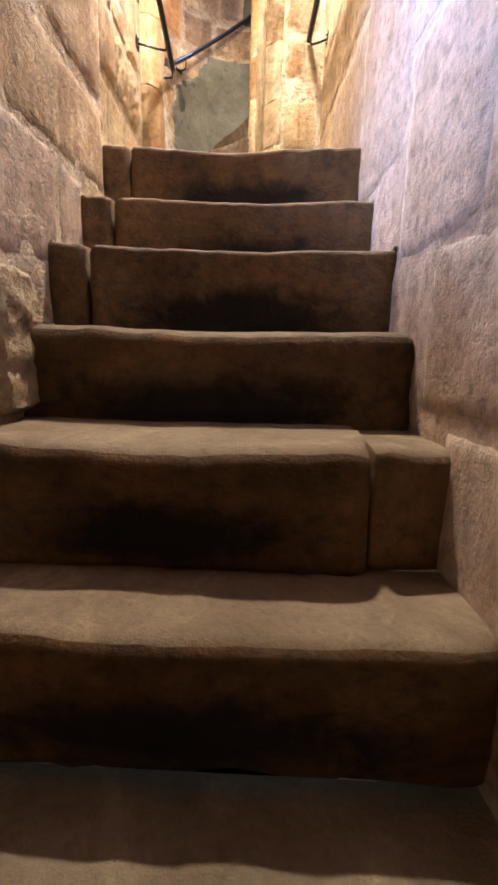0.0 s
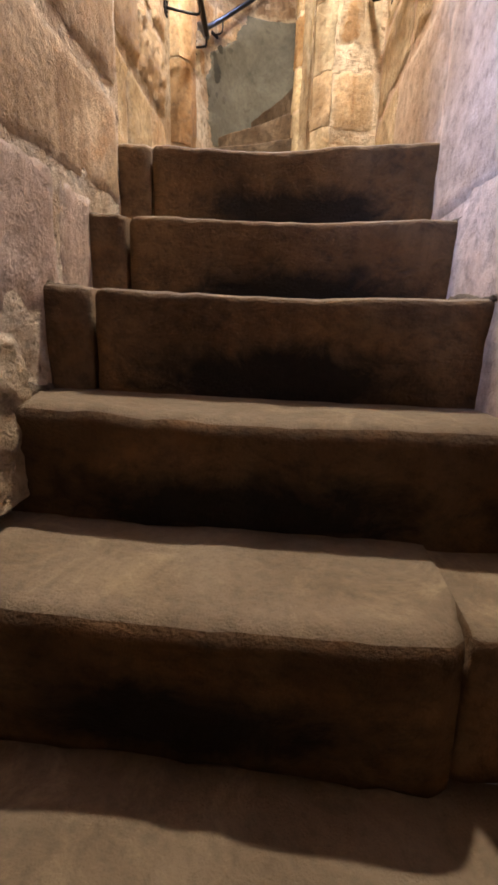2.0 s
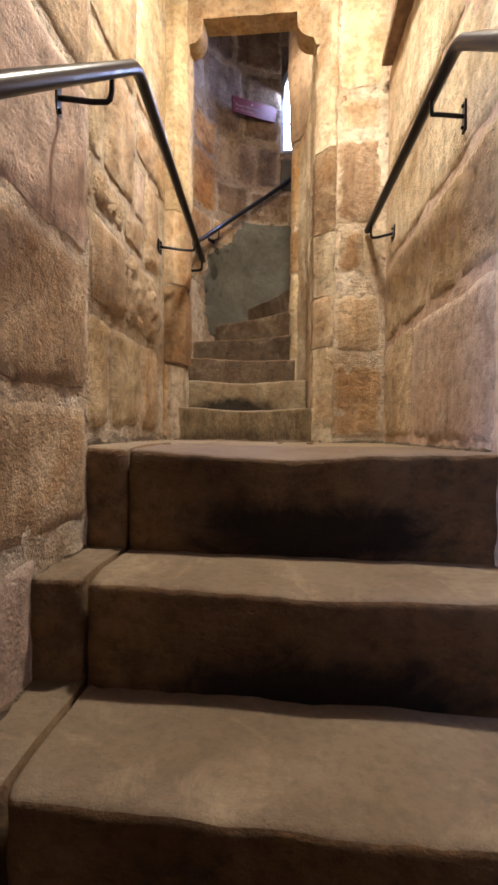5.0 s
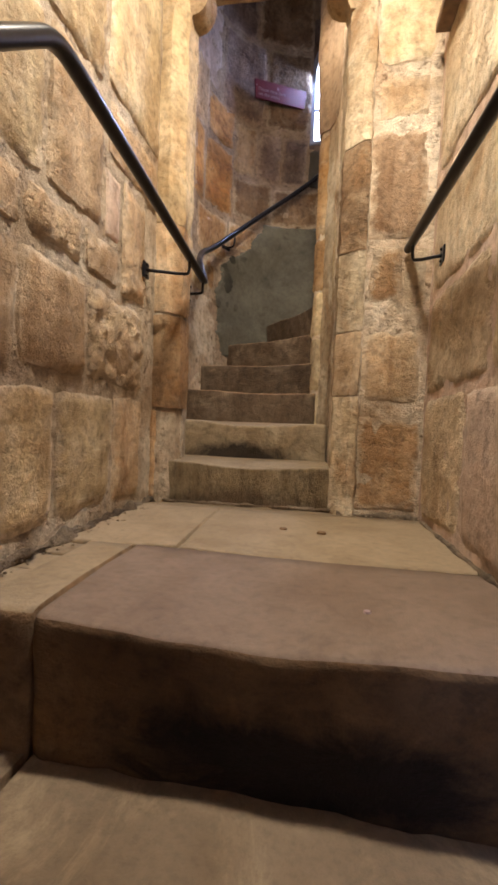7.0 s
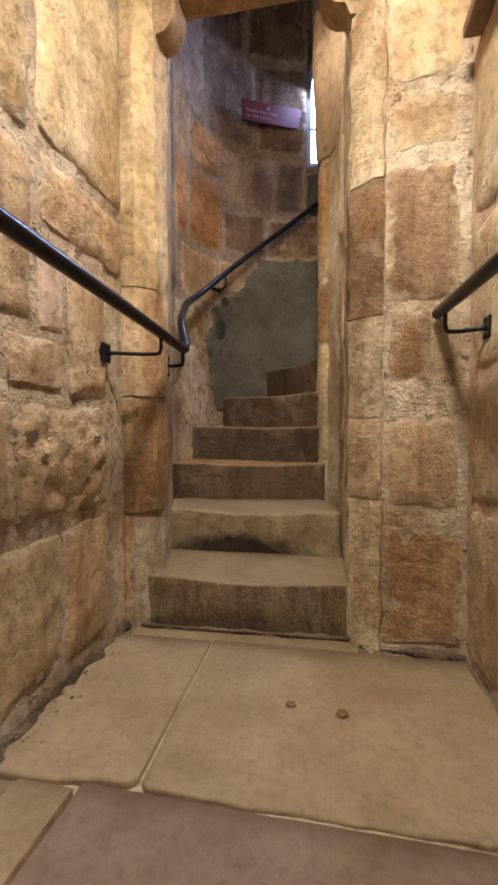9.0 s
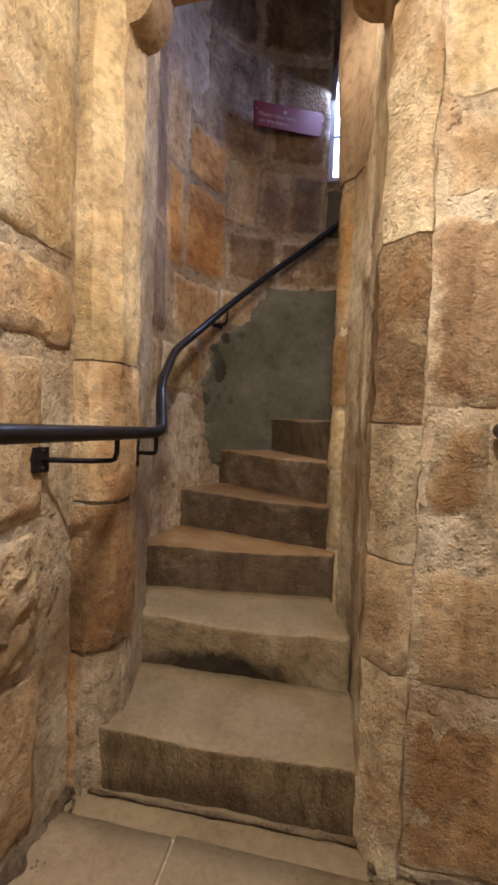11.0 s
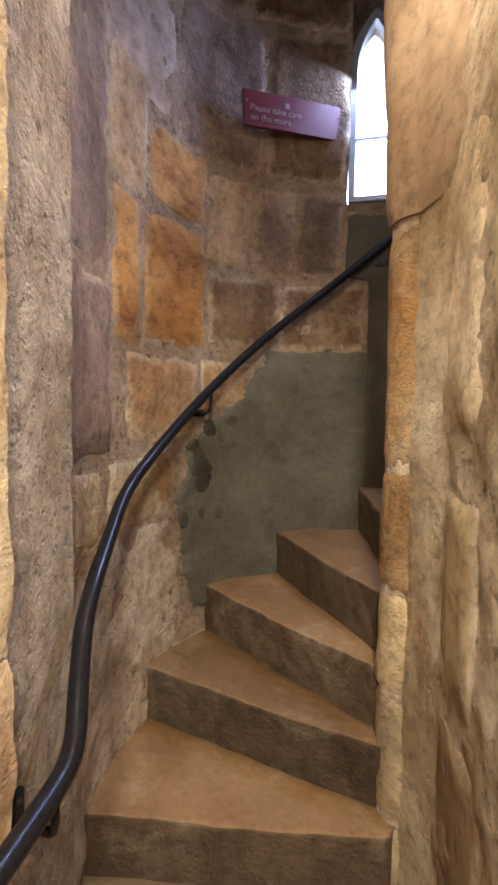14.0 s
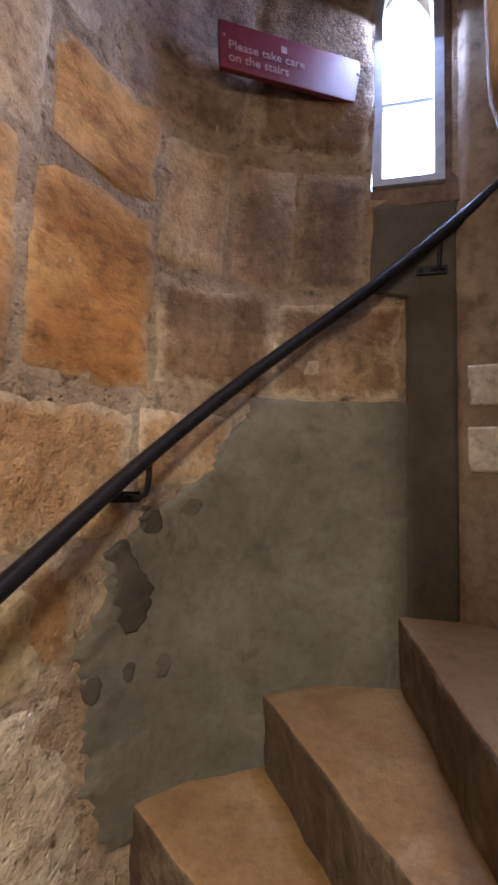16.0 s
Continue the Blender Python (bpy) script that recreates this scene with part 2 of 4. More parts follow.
# Winder risers: darker than their treads, upright-face shade put into the colour.
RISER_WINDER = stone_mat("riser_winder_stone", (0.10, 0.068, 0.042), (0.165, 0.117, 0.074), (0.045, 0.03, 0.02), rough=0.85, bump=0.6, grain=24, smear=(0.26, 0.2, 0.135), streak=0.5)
RISER_PALE = stone_mat("riser_pale_stone", (0.24, 0.18, 0.10), (0.36, 0.28, 0.165), (0.09, 0.06, 0.036), rough=0.85, bump=0.8, grain=26, stain_at=0.52, stretch=(1.6, 1.6, 0.8), streak=0.6, scuff_shade=(0.15, 0.105, 0.062))
RISER_SOOTY = stone_mat("riser_sooty_stone", (0.28, 0.215, 0.13), (0.35, 0.275, 0.17), (0.17, 0.12, 0.07), rough=0.85, bump=0.5, grain=26, stain_at=0.6, scuff_shade=(0.03, 0.022, 0.015))
SLAB = stone_mat("slab_stone", (0.235, 0.172, 0.10), (0.315, 0.238, 0.148), (0.14, 0.095, 0.055), speck=0.55, rough=0.62, bump=0.3, grain=52, pits=0.3, stain_at=0.6, stain_amount=0.12, washed=0.14, streak=0.25)
SLAB_PINK = stone_mat("slab_pink_stone", (0.195, 0.132, 0.09), (0.25, 0.18, 0.13), (0.14, 0.092, 0.06), speck=0.55, rough=0.62, bump=0.3, grain=52, pits=0.3, stain_at=0.6, stain_amount=0.12, washed=0.14, streak=0.25)
BLACK_PAINT = plain_mat("black_paint", (0.012, 0.011, 0.013), 0.3, 0.0, 0.3, 0.06, 60)
BLACK_PAINT.node_tree.nodes["Principled BSDF"].inputs["Specular IOR Level"].default_value = 0.22
MAROON = plain_mat("maroon_board", (0.13, 0.012, 0.022), 0.45)
LETTER = plain_mat("pale_lettering", (0.34, 0.25, 0.25), 0.6)
NEWEL_HEAD = stone_mat("newel_head_stone", (0.34, 0.245, 0.165), (0.44, 0.33, 0.23), (0.24, 0.16, 0.10), bump=0.3, grain=24, pits=0.2, stain_amount=0.4, streak=0.35)
FRAME_PAINT = plain_mat("window_frame_paint", (0.30, 0.31, 0.35), 0.5)

# ---------------------------------------------------------------- mesh tools


def mesh_ob(name, verts, faces, mats, parent=None, face_mats=None, smooth=True, label="", kind="", category="", sharp=0):
    me = bpy.data.meshes.new(name)
    me.from_pydata(verts, [], faces)
    for m in mats:
        me.materials.append(m)
    if face_mats:
        me.polygons.foreach_set("material_index", face_mats)
    if smooth:
        me.polygons.foreach_set("use_smooth", [True] * len(me.polygons))
    me.update()
    if sharp:
        me.set_sharp_from_angle(angle=radians(sharp))
    ob = new(name, me)
    if parent:
        ob.parent = parent
    return tagged(ob, label, category, kind=kind)


def part(name, bm, material, parent, label=""):
    me = bpy.data.meshes.new(name)
    bm.to_mesh(me)
    bm.free()
    me.materials.append(material)
    ob = new(name, me)
    ob.parent = parent
    return tagged(ob, label)


def box_bm(x0, x1, y0, y1, z0, z1, bevel=0.0, m=None):
    bm = bmesh.new()
    bmesh.ops.create_cube(bm, size=1.0)
    for v in bm.verts:
        v.co = Vector(((x0 + x1) / 2 + v.co.x * (x1 - x0), (y0 + y1) / 2 + v.co.y * (y1 - y0), (z0 + z1) / 2 + v.co.z * (z1 - z0)))
    if bevel:
        bmesh.ops.bevel(bm, geom=bm.edges[:], offset=bevel, segments=2, affect="EDGES", profile=0.6)
    if m:
        bmesh.ops.transform(bm, matrix=m, verts=bm.verts)
    return bm


def fbm(p, f, octaves=3):
    total, amp = 0.0, 1.0
    for _ in range(octaves):
        total += amp * noise.noise(p * f)
        f, amp = f * 2.1, amp * 0.5
    return total


def wall(name, patches, mat, thick, label, step=0.025, rough=0.005):
    """One mesh of curved or flat patches (surface, u0, u1, v0, v1), each with a thickness."""
    verts, faces = [], []
    for surf, u0, u1, v0, v1 in patches:
        scale = (surf(u1, v0, 0) - surf(u0, v0, 0)).length if abs(u1 - u0) < 60 else abs(u1 - u0) * 0.0138
        nu, nv = max(2, int(scale / step)), max(2, int((v1 - v0) / step))
        base = len(verts)
        for side in (0, 1):
            for j in range(nv + 1):
                for i in range(nu + 1):
                    u, v = u0 + (u1 - u0) * i / nu, v0 + (v1 - v0) * j / nv
                    if side:
                        verts.append(surf(u, v, -thick))
                    else:
                        p = surf(u, v, 0)
                        verts.append(surf(u, v, rough * fbm(p, 14)))
        w = nu + 1
        off = w * (nv + 1)
        for j in range(nv):
            for i in range(nu):
                a = base + j * w + i
                faces.append((a, a + 1, a + 1 + w, a + w))
                a += off
                faces.append((a, a + w, a + 1 + w, a + 1))
        rim = [j * w for j in range(nv + 1)] + [nv * w + i for i in range(1, w)] + [j * w + nu for j in range(nv - 1, -1, -1)] + [i for i in range(nu - 1, 0, -1)]
        for k in range(len(rim)):
            a, b = base + rim[k], base + rim[(k + 1) % len(rim)]
            faces.append((a, b, b + off, a + off))
    return mesh_ob(name, verts, faces, [mat], label=label, kind="structure", category="wall", smooth=True, sharp=40)


def stone(surf, u0, u1, v0, v1, mat, parent, proud=0.012, rough=0.004, uscale=1.0, cell=0.026, name="stone", skew=0.0, round_=0.03, edge=0.007, soft=0.024):
    """One dressed block set in a wall, with worn edges and an uneven face."""
    lu, lv = abs(u1 - u0) * uscale, v1 - v0
    nu, nv = max(3, min(30, int(lu / cell))), max(3, min(30, int(lv / cell)))
    seed = Vector((random.uniform(0, 50), random.uniform(0, 50), random.uniform(0, 50)))
    edge_u, edge_v = min(edge / lu, 0.2), min(edge / lv, 0.2)

    def line(k, e):
        return [0.0, e] + [e + (1 - 2 * e) * i / (k - 2) for i in range(1, k - 2)] + [1 - e, 1.0]

    us, vs = line(nu, edge_u), line(nv, edge_v)
    verts, faces, lap = [], [], []
    tip_u, tip_v = random.uniform(-1, 1) * 0.3 * proud, random.uniform(-1, 1) * 0.3 * proud
    for j, b in enumerate(vs):
        for i, a in enumerate(us):
            ca, cb = 2 * a - 1, 2 * b - 1
            ra, rb = 1 - round_ * abs(cb) ** 7, 1 - round_ * abs(ca) ** 7
            u = (u0 + u1) / 2 + (u1 - u0) / 2 * ca * ra
            v = (v0 + v1) / 2 + lv / 2 * cb * rb + skew * ca * lu
            p = surf(u, v, 0)
            wob = 0.014
            near = min(min(a, 1 - a) * lu, min(b, 1 - b) * lv)
            lap.append(max(0.0, 1 - near / 0.05))
            u += wob * (fbm(p + seed, 6) + 0.35 * noise.noise(p * 45)) / uscale * (1 if u1 > u0 else -1)
            v += wob * (fbm(p + seed + Vector((9, 9, 9)), 6) + 0.35 * noise.noise(p * 45 + seed))
            rim = i in (0, len(us) - 1) or j in (0, len(vs) - 1)
            d = -0.004 if rim else proud + tip_u * ca + tip_v * cb + rough * fbm(p + seed, 12 if rough < 0.01 else 22) - 0.2 * proud * (abs(ca) ** 8 + abs(cb) ** 8)
            if not rim and near < soft:
                k = near / soft
                d = -0.002 + (d + 0.002) * k * (2 - k)
            verts.append(surf(u, v, d))
    w = len(us)
    for j in range(len(vs) - 1):
        for i in range(w - 1):
            a = j * w + i
            faces.append((a, a + 1, a + 1 + w, a + w))
    ob = mesh_ob(name, verts, faces, [mat], parent, sharp=38)
    ob.data.attributes.new("rim", "FLOAT", "POINT").data.foreach_set("value", lap)
    return ob


def masonry(surf, parent, courses, uscale=1.0, joint=0.014, proud=0.012, rough=0.004):
    """Courses of (v0, v1, joints along u, one letter of stone for each block; a dot leaves a gap)."""
    for v0, v1, us, kinds in courses:
        for i, k in enumerate(kinds):
            if k == ".":
                continue
            g = joint / 2
            s = 1 if us[i + 1] > us[i] else -1
            rg = rough * (1.7 if k == "r" else 1.7 if k == "d" else 1)
            stone(surf, us[i] + s * g / uscale, us[i + 1] - s * g / uscale, v0 + g + random.uniform(0, 0.006), v1 - g - random.uniform(0, 0.006), MATS[k], parent, proud * random.uniform(0.8, 1.35), rg, uscale, 0.017 if k == "r" else 0.026, skew=random.uniform(-0.012, 0.012))


def step_block(name, a, b, a2, b2, z, bottom, mats, parent, wear=0.014, dip=0.5, seg=26, nose=0.022, overlap=0.05, chip=0.006, ends=(0.02, 0.02)):
    """A stone step: front edge a to b, back edge a2 to b2, with a worn, rounded nosing."""
    a, b, a2, b2 = (Vector((*p, 0)) for p in (a, b, a2, b2))
    seed = Vector((random.uniform(0, 40), random.uniform(0, 40), 3))
    prof = [(1.0, 0, 0), (0.72, 0, 0), (0.45, 0, 0), (0.25, 0, 0)]
    verts, faces, fm = [], [], []
    rows = 0
    along = sorted({i / seg for i in range(seg + 1)} | {q for e in (0.003, 0.008, 0.016, 0.028) for q in (e, 1 - e)})
    seg = len(along) - 1
    width = (b - a).length
    for s in along:
        f, k = a.lerp(b, s), a2.lerp(b2, s)
        turn = max(1 - s * width / ends[0], 1 - (1 - s) * width / ends[1], 0.0) ** 2
        turn *= ends[0] if s < 0.5 else ends[1]
        way = (k - f)
        depth = max(way.length, 0.03)
        way = way.normalized() if way.length > 1e-4 else Vector((0, 1, 0))
        sag = wear * math.exp(-((s - dip) / 0.28) ** 2)
        fr = f + way * (0.35 * sag + chip * (fbm(f + seed, 7, 2) + 0.4 * fbm(f + seed, 30, 2)) + 0.8 * turn)
        zz = z - sag - 0.3 * turn + 0.35 * chip * fbm(f + seed * 3, 13, 3)
        rise = z - bottom
        col = [(k + way * overlap, z - 0.1 * sag + 0.0015 * fbm(k + seed, 12, 2))]
        for q in (0.88, 0.75, 0.62, 0.5, 0.4):
            p = f + way * depth * q
            col.append((p, z - sag * (1 - 0.85 * q) + 0.004 * fbm(p + seed, 9)))
        nn = min(nose * (1 + 0.45 * fbm(f + seed, 11, 3)), 0.2 * depth)
        for ang in (90, 66, 42, 18, 0):
            r = radians(ang)
            col.append((fr + way * (nn - nn * math.cos(r)), zz - nn * 0.9 + nn * 0.9 * math.sin(r) + 0.002 * fbm(f + seed * 2, 25, 2)))
        for q in (0.2, 0.35, 0.5, 0.65, 0.8, 0.92, 1.0):
            p = fr + Vector((0, 0, -q))
            col.append((fr + way * (0.014 * q + 0.007 * fbm(p + seed, 8) + 0.004 * fbm(p + seed, 26) - 0.5 * turn * q), zz - (zz - bottom) * q))
        col.append((k + way * overlap, bottom))
        rows = len(col)
        verts += [(p.x, p.y, h) for p, h in col]
    for i in range(seg):
        for j in range(rows):
            p, q = i * rows + j, i * rows + (j + 1) % rows
            faces.append((p, p + rows, q + rows, q))
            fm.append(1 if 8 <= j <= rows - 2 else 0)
    faces.append(tuple(range(rows)))
    faces.append(tuple(seg * rows + j for j in reversed(range(rows))))
    fm += [1, 1]
    return mesh_ob(name, verts, faces, mats, parent, fm)


def tube_bm(points, radius, sides=12, cap=True, smooth_path=0):
    pts = [Vector(p) for p in points]
    for _ in range(smooth_path):
        out = [pts[0]]
        for p, q in zip(pts, pts[1:]):
            out += [p.lerp(q, 0.25), p.lerp(q, 0.75)]
        pts = out + [pts[-1]]
    bm = bmesh.new()
    rings = []
    side = None
    for i, p in enumerate(pts):
        t = (pts[min(i + 1, len(pts) - 1)] - pts[max(i - 1, 0)]).normalized()
        if side is None:
            side = t.orthogonal().normalized()
        side = (side - t * side.dot(t)).normalized()
        other = t.cross(side)
        rings.append([bm.verts.new(p + radius * (math.cos(2 * math.pi * k / sides) * side + math.sin(2 * math.pi * k / sides) * other)) for k in range(sides)])
    for r, s in zip(rings, rings[1:]):
        for k in range(sides):
            bm.faces.new((r[k], r[(k + 1) % sides], s[(k + 1) % sides], s[k])).smooth = True
    if cap:
        bm.faces.new(list(reversed(rings[0])))
        bm.faces.new(rings[-1])
    return bm


# ---------------------------------------------------------------- plan
FLIGHT = [(2.26, 0.0), (2.015, -0.28), (1.735, -0.512), (1.505, -0.772), (1.195, -1.035), (0.965, -1.335), (0.75, -1.67), (0.5, -1.95), (0.24, -2.2), (-0.05, -2.42)]
CX, CY = 0.25, 4.17


def outer_radius(phi):
    k = min(max((phi - 40) / 45, 0), 1)
    return 0.80 - 0.045 * k * k * (3 - 2 * k)


def round_wall(u, v, d):
    lean = min(max((v - 2.15) / 0.45, 0), 1) * min(max((u - 30) / 25, 0), 1)
    r = outer_radius(u) - 0.07 * lean - d
    return Vector((CX - r * math.cos(radians(u)), CY + r * math.sin(radians(u)), v))


def left_flight(u, v, d):
    return Vector((-0.325 - 0.02 * max(0, 1.5 - u) + d, u, v))


def left_landing(u, v, d):
    return Vector((-0.43 - 0.022 * (u - 2.27) + d, u, v))


def right_wall(u, v, d):
    x = 0.74 + 0.06 * (2.26 - u) if u < 2.26 else 0.74 - 0.053 * (u - 2.26)
    return Vector((x - d, u, v))


def front_wall(u, v, d):
    return Vector((u, 3.385 - d, v))


def right_reveal(u, v, d):
    return Vector((0.338 - 0.065 * (u - 3.4) - d, u, v))


def left_reveal(u, v, d):
    return Vector((-0.345 - 0.28 * (u - 3.48) + d, u, v))


# ---------------------------------------------------------------- walls
OPEN_Y0, OPEN_Y1, OPEN_Z0, OPEN_Z1 = 1.2, 1.74, 0.3, 1.35
wall_left = wall("wall_left_flight", [(left_flight, OPEN_Y1, 2.27, -2.7, 2.75), (left_flight, -1.4, OPEN_Y0, -2.7, 2.75), (left_flight, OPEN_Y0, OPEN_Y1, -2.7, OPEN_Z0), (left_flight, OPEN_Y0, OPEN_Y1, OPEN_Z1, 2.75)], MORTAR, 0.4, "rough sandstone wall beside the lower steps, with pale mortar")
wall_landing = wall("wall_left_landing", [(left_landing, 2.27, 3.39, -0.3, 2.75)], MORTAR, 0.3, "coursed yellow sandstone wall beside the landing, deep worn joints")
wall_right = wall("wall_right", [(right_wall, -1.4, 2.26, -2.7, 2.75), (right_wall, 2.26, 3.4, -2.7, 2.75)], MATS["p"], 0.4, "smooth pinkish sandstone wall along steps and landing")
wall_front = wall("wall_front", [(front_wall, -0.75, -0.42, -0.3, 2.75), (front_wall, 0.42, 0.95, -0.3, 2.75), (front_wall, -0.42, 0.42, 2.32, 2.75)], MORTAR, 0.25, "pale mortared sandstone wall round the stair doorway", rough=0.004)
wall_reveal_r = wall("wall_reveal_right", [(right_reveal, 3.45, 4.17, -0.3, 4.2)], MORTAR, 0.45, "roughly mortared rubble side wall between doorway and newel", rough=0.008, step=0.02)
wall_reveal_l = wall("wall_reveal_left", [(left_reveal, 3.5, 3.8, -0.3, 4.2)], MORTAR, 0.2, "yellow sandstone side of the stair doorway")
wall_over = wall("wall_over_door", [(lambda u, v, d: Vector((u, 3.54 + d, v)), -0.6, 0.6, 2.36, 4.2)], MORTAR, 0.1, "plain sandstone wall over the doorway on the stair side")
WIN_U0, WIN_U1, WIN_Z0, WIN_Z1 = 76.5, 93.5, 2.38, 3.3
wall_round = wall("wall_stairwell", [(round_wall, -34, WIN_U0, -0.3, 4.2), (round_wall, WIN_U0, WIN_U1, -0.3, WIN_Z0), (round_wall, WIN_U0, WIN_U1, WIN_Z1, 4.2), (round_wall, WIN_U1, 222, -0.3, 4.2)], RENDER_PINK, 0.25, "curved sandstone wall of the spiral stair, pale mortar joints", step=0.025, rough=0.005)
wall_back = wall("wall_back", [(lambda u, v, d: Vector((u, -1.3 + d, v)), -0.8, 1.4, -2.7, 2.75)], MATS["p"], 0.2, "plain sandstone wall closing the foot of the stair")

# ---------------------------------------------------------------- ceilings
for nm, bm, lab in (("ceiling", box_bm(-0.8, 1.4, -1.5, 3.7, 2.75, 2.95), "plain stone ceiling over the steps and landing"), ("ceiling_stairwell", box_bm(-0.9, 1.4, 3.38, 5.3, 4.2, 4.4), "plain stone roof over the spiral stair")):
    ceil = part(nm, bm, MATS["t"], None, lab)
    tagged(ceil, kind="structure", category="ceiling")

# ---------------------------------------------------------------- flight of steps
flight = tagged(new("stair_flight"), "steep flight of worn brown sandstone steps between stone walls", "stairs", kind="structure")
JOINT = {0: -0.212, 1: -0.212, 2: -0.205}
for i, (y, z) in enumerate(FLIGHT[1:], 1):
    y2 = FLIGHT[i - 1][0]
    x0, x1 = -0.34, 0.76 + 0.06 * (2.26 - y)
    bottom = z - 0.3
    if i in JOINT:
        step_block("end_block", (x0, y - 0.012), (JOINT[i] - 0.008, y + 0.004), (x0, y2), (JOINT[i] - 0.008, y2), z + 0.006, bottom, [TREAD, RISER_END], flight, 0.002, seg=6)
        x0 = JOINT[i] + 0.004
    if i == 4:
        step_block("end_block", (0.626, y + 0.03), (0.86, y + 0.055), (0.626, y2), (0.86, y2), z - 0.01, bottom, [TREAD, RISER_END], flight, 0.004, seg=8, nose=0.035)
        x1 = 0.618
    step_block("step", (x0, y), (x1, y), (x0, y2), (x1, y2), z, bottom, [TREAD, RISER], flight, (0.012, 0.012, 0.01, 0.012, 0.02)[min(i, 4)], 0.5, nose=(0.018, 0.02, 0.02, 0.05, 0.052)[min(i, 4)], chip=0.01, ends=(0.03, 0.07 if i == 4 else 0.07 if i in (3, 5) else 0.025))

# ---------------------------------------------------------------- landing
floor = tagged(new("floor_landing"), "worn buff sandstone slabs of the landing with open joints", "floor", kind="structure")
step_block("slab", (-0.34, 2.262), (-0.216, 2.262), (-0.34, 2.70), (-0.216, 2.70), 0.004, -0.3, [SLAB, RISER_END], floor, 0.002, seg=8, overlap=0.0)
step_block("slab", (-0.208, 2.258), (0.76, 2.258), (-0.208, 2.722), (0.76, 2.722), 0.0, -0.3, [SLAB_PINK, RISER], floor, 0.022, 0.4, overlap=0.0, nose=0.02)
step_block("slab", (-0.45, 2.708), (-0.105, 2.734), (-0.47, 3.32), (-0.12, 3.33), 0.002, -0.3, [SLAB, SLAB], floor, 0.004, overlap=0.0, nose=0.008, chip=0.007)
step_block("slab", (-0.095, 2.734), (0.74, 2.742), (-0.11, 3.34), (0.72, 3.36), 0.0, -0.3, [SLAB, SLAB], floor, 0.008, overlap=0.0, nose=0.008, chip=0.007)
step_block("slab", (-0.47, 3.33), (0.72, 3.37), (-0.47, 3.5), (0.72, 3.5), -0.008, -0.3, [SLAB, SLAB], floor, 0.004, overlap=0.0, nose=0.008)
for y0, y1, zz in ((2.28, 2.47, -0.004), (2.48, 2.6, -0.012), (2.61, 2.7, -0.006)):
    step_block("slab", (-0.44, y0), (-0.346, y0 + 0.01), (-0.44, y1), (-0.346, y1), zz, -0.3, [SLAB, SLAB], floor, 0.003, overlap=0.0, nose=0.012, seg=6)
for y0, y1, top in ((2.30, 2.69, -0.045), (2.692, 3.6, -0.016)):
    part("floor_bed", box_bm(-0.5, 0.8, y0, y1, -0.3, top), MORTAR, floor, "pale worn mortar between slabs")

# ---------------------------------------------------------------- spiral steps
spiral = tagged(new("stair_spiral"), "spiral stair of worn sandstone winder steps round a newel", "stairs", kind="structure")
WINDERS = [((-0.40, 3.412), (0.36, 3.452), 0.18), ((-0.46, 3.745), (0.31, 3.765), 0.365), ((-0.56, 3.97), (0.22, 4.075), 0.54), ((-0.575, 4.345), (0.24, 4.125), 0.72), ((-0.45, 4.635), (0.24, 4.145), 0.9), ((-0.175, 4.80), (0.235, 4.17), 1.08), ((0.155, 4.96), (0.235, 4.19), 1.26), ((0.50, 4.93), (0.26, 4.2), 1.44), ((0.85, 4.75), (0.28, 4.2), 1.62), ((1.05, 4.4), (0.3, 4.18), 1.8), ((1.05, 4.05), (0.3, 4.15), 1.98)]
for i, (a, b, z) in enumerate(WINDERS[:-1]):
    a2, b2, _ = WINDERS[i + 1]
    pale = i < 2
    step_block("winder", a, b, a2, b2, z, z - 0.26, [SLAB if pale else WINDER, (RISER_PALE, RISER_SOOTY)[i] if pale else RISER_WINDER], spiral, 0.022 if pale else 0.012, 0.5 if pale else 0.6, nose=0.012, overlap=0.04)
newel = tagged(new("newel"), "round sandstone newel post, orange and white weathered drums", "newel", kind="structure")
for i, (z0, z1, k) in enumerate(((-0.2, 0.55, "y"), (0.55, 0.86, "y"), (0.86, 1.12, "y"), (1.12, 1.42, "n"), (1.42, 2.0, "n"))):
    verts, faces = [], []
    for j in range(17):
        for s in range(24):
            an = 2 * math.pi * s / 24
            z = z0 + 0.004 + (z1 - z0 - 0.008) * j / 16
            p = Vector((math.cos(an), math.sin(an), z))
            r = (0.072 if z0 < 1.99 else 0.079) + 0.008 * fbm(p + Vector((i * 3, 0, 0)), 4) - (0.008 if j in (0, 16) else 0)
            verts.append((0.262 + r * math.cos(an), 4.17 + r * math.sin(an), z))
    for j in range(16):
        for s in range(24):
            faces.append((j * 24 + s, j * 24 + (s + 1) % 24, (j + 1) * 24 + (s + 1) % 24, (j + 1) * 24 + s))
    mesh_ob("drum", verts, faces, [MATS[k]], newel)
verts, faces = [], []
nose = [(0.262 - 0.079 * math.cos(radians(q)), 4.17 - 0.079 * math.sin(radians(q))) for q in range(72, -91, -12)]
face_pts = [(0.305 - (0.305 - nose[0][0]) * k / 8, 3.96 + (nose[0][1] - 3.96) * k / 8) for k in range(8)]
plan = face_pts + nose + [(0.42, 4.25), (0.42, 3.96)]
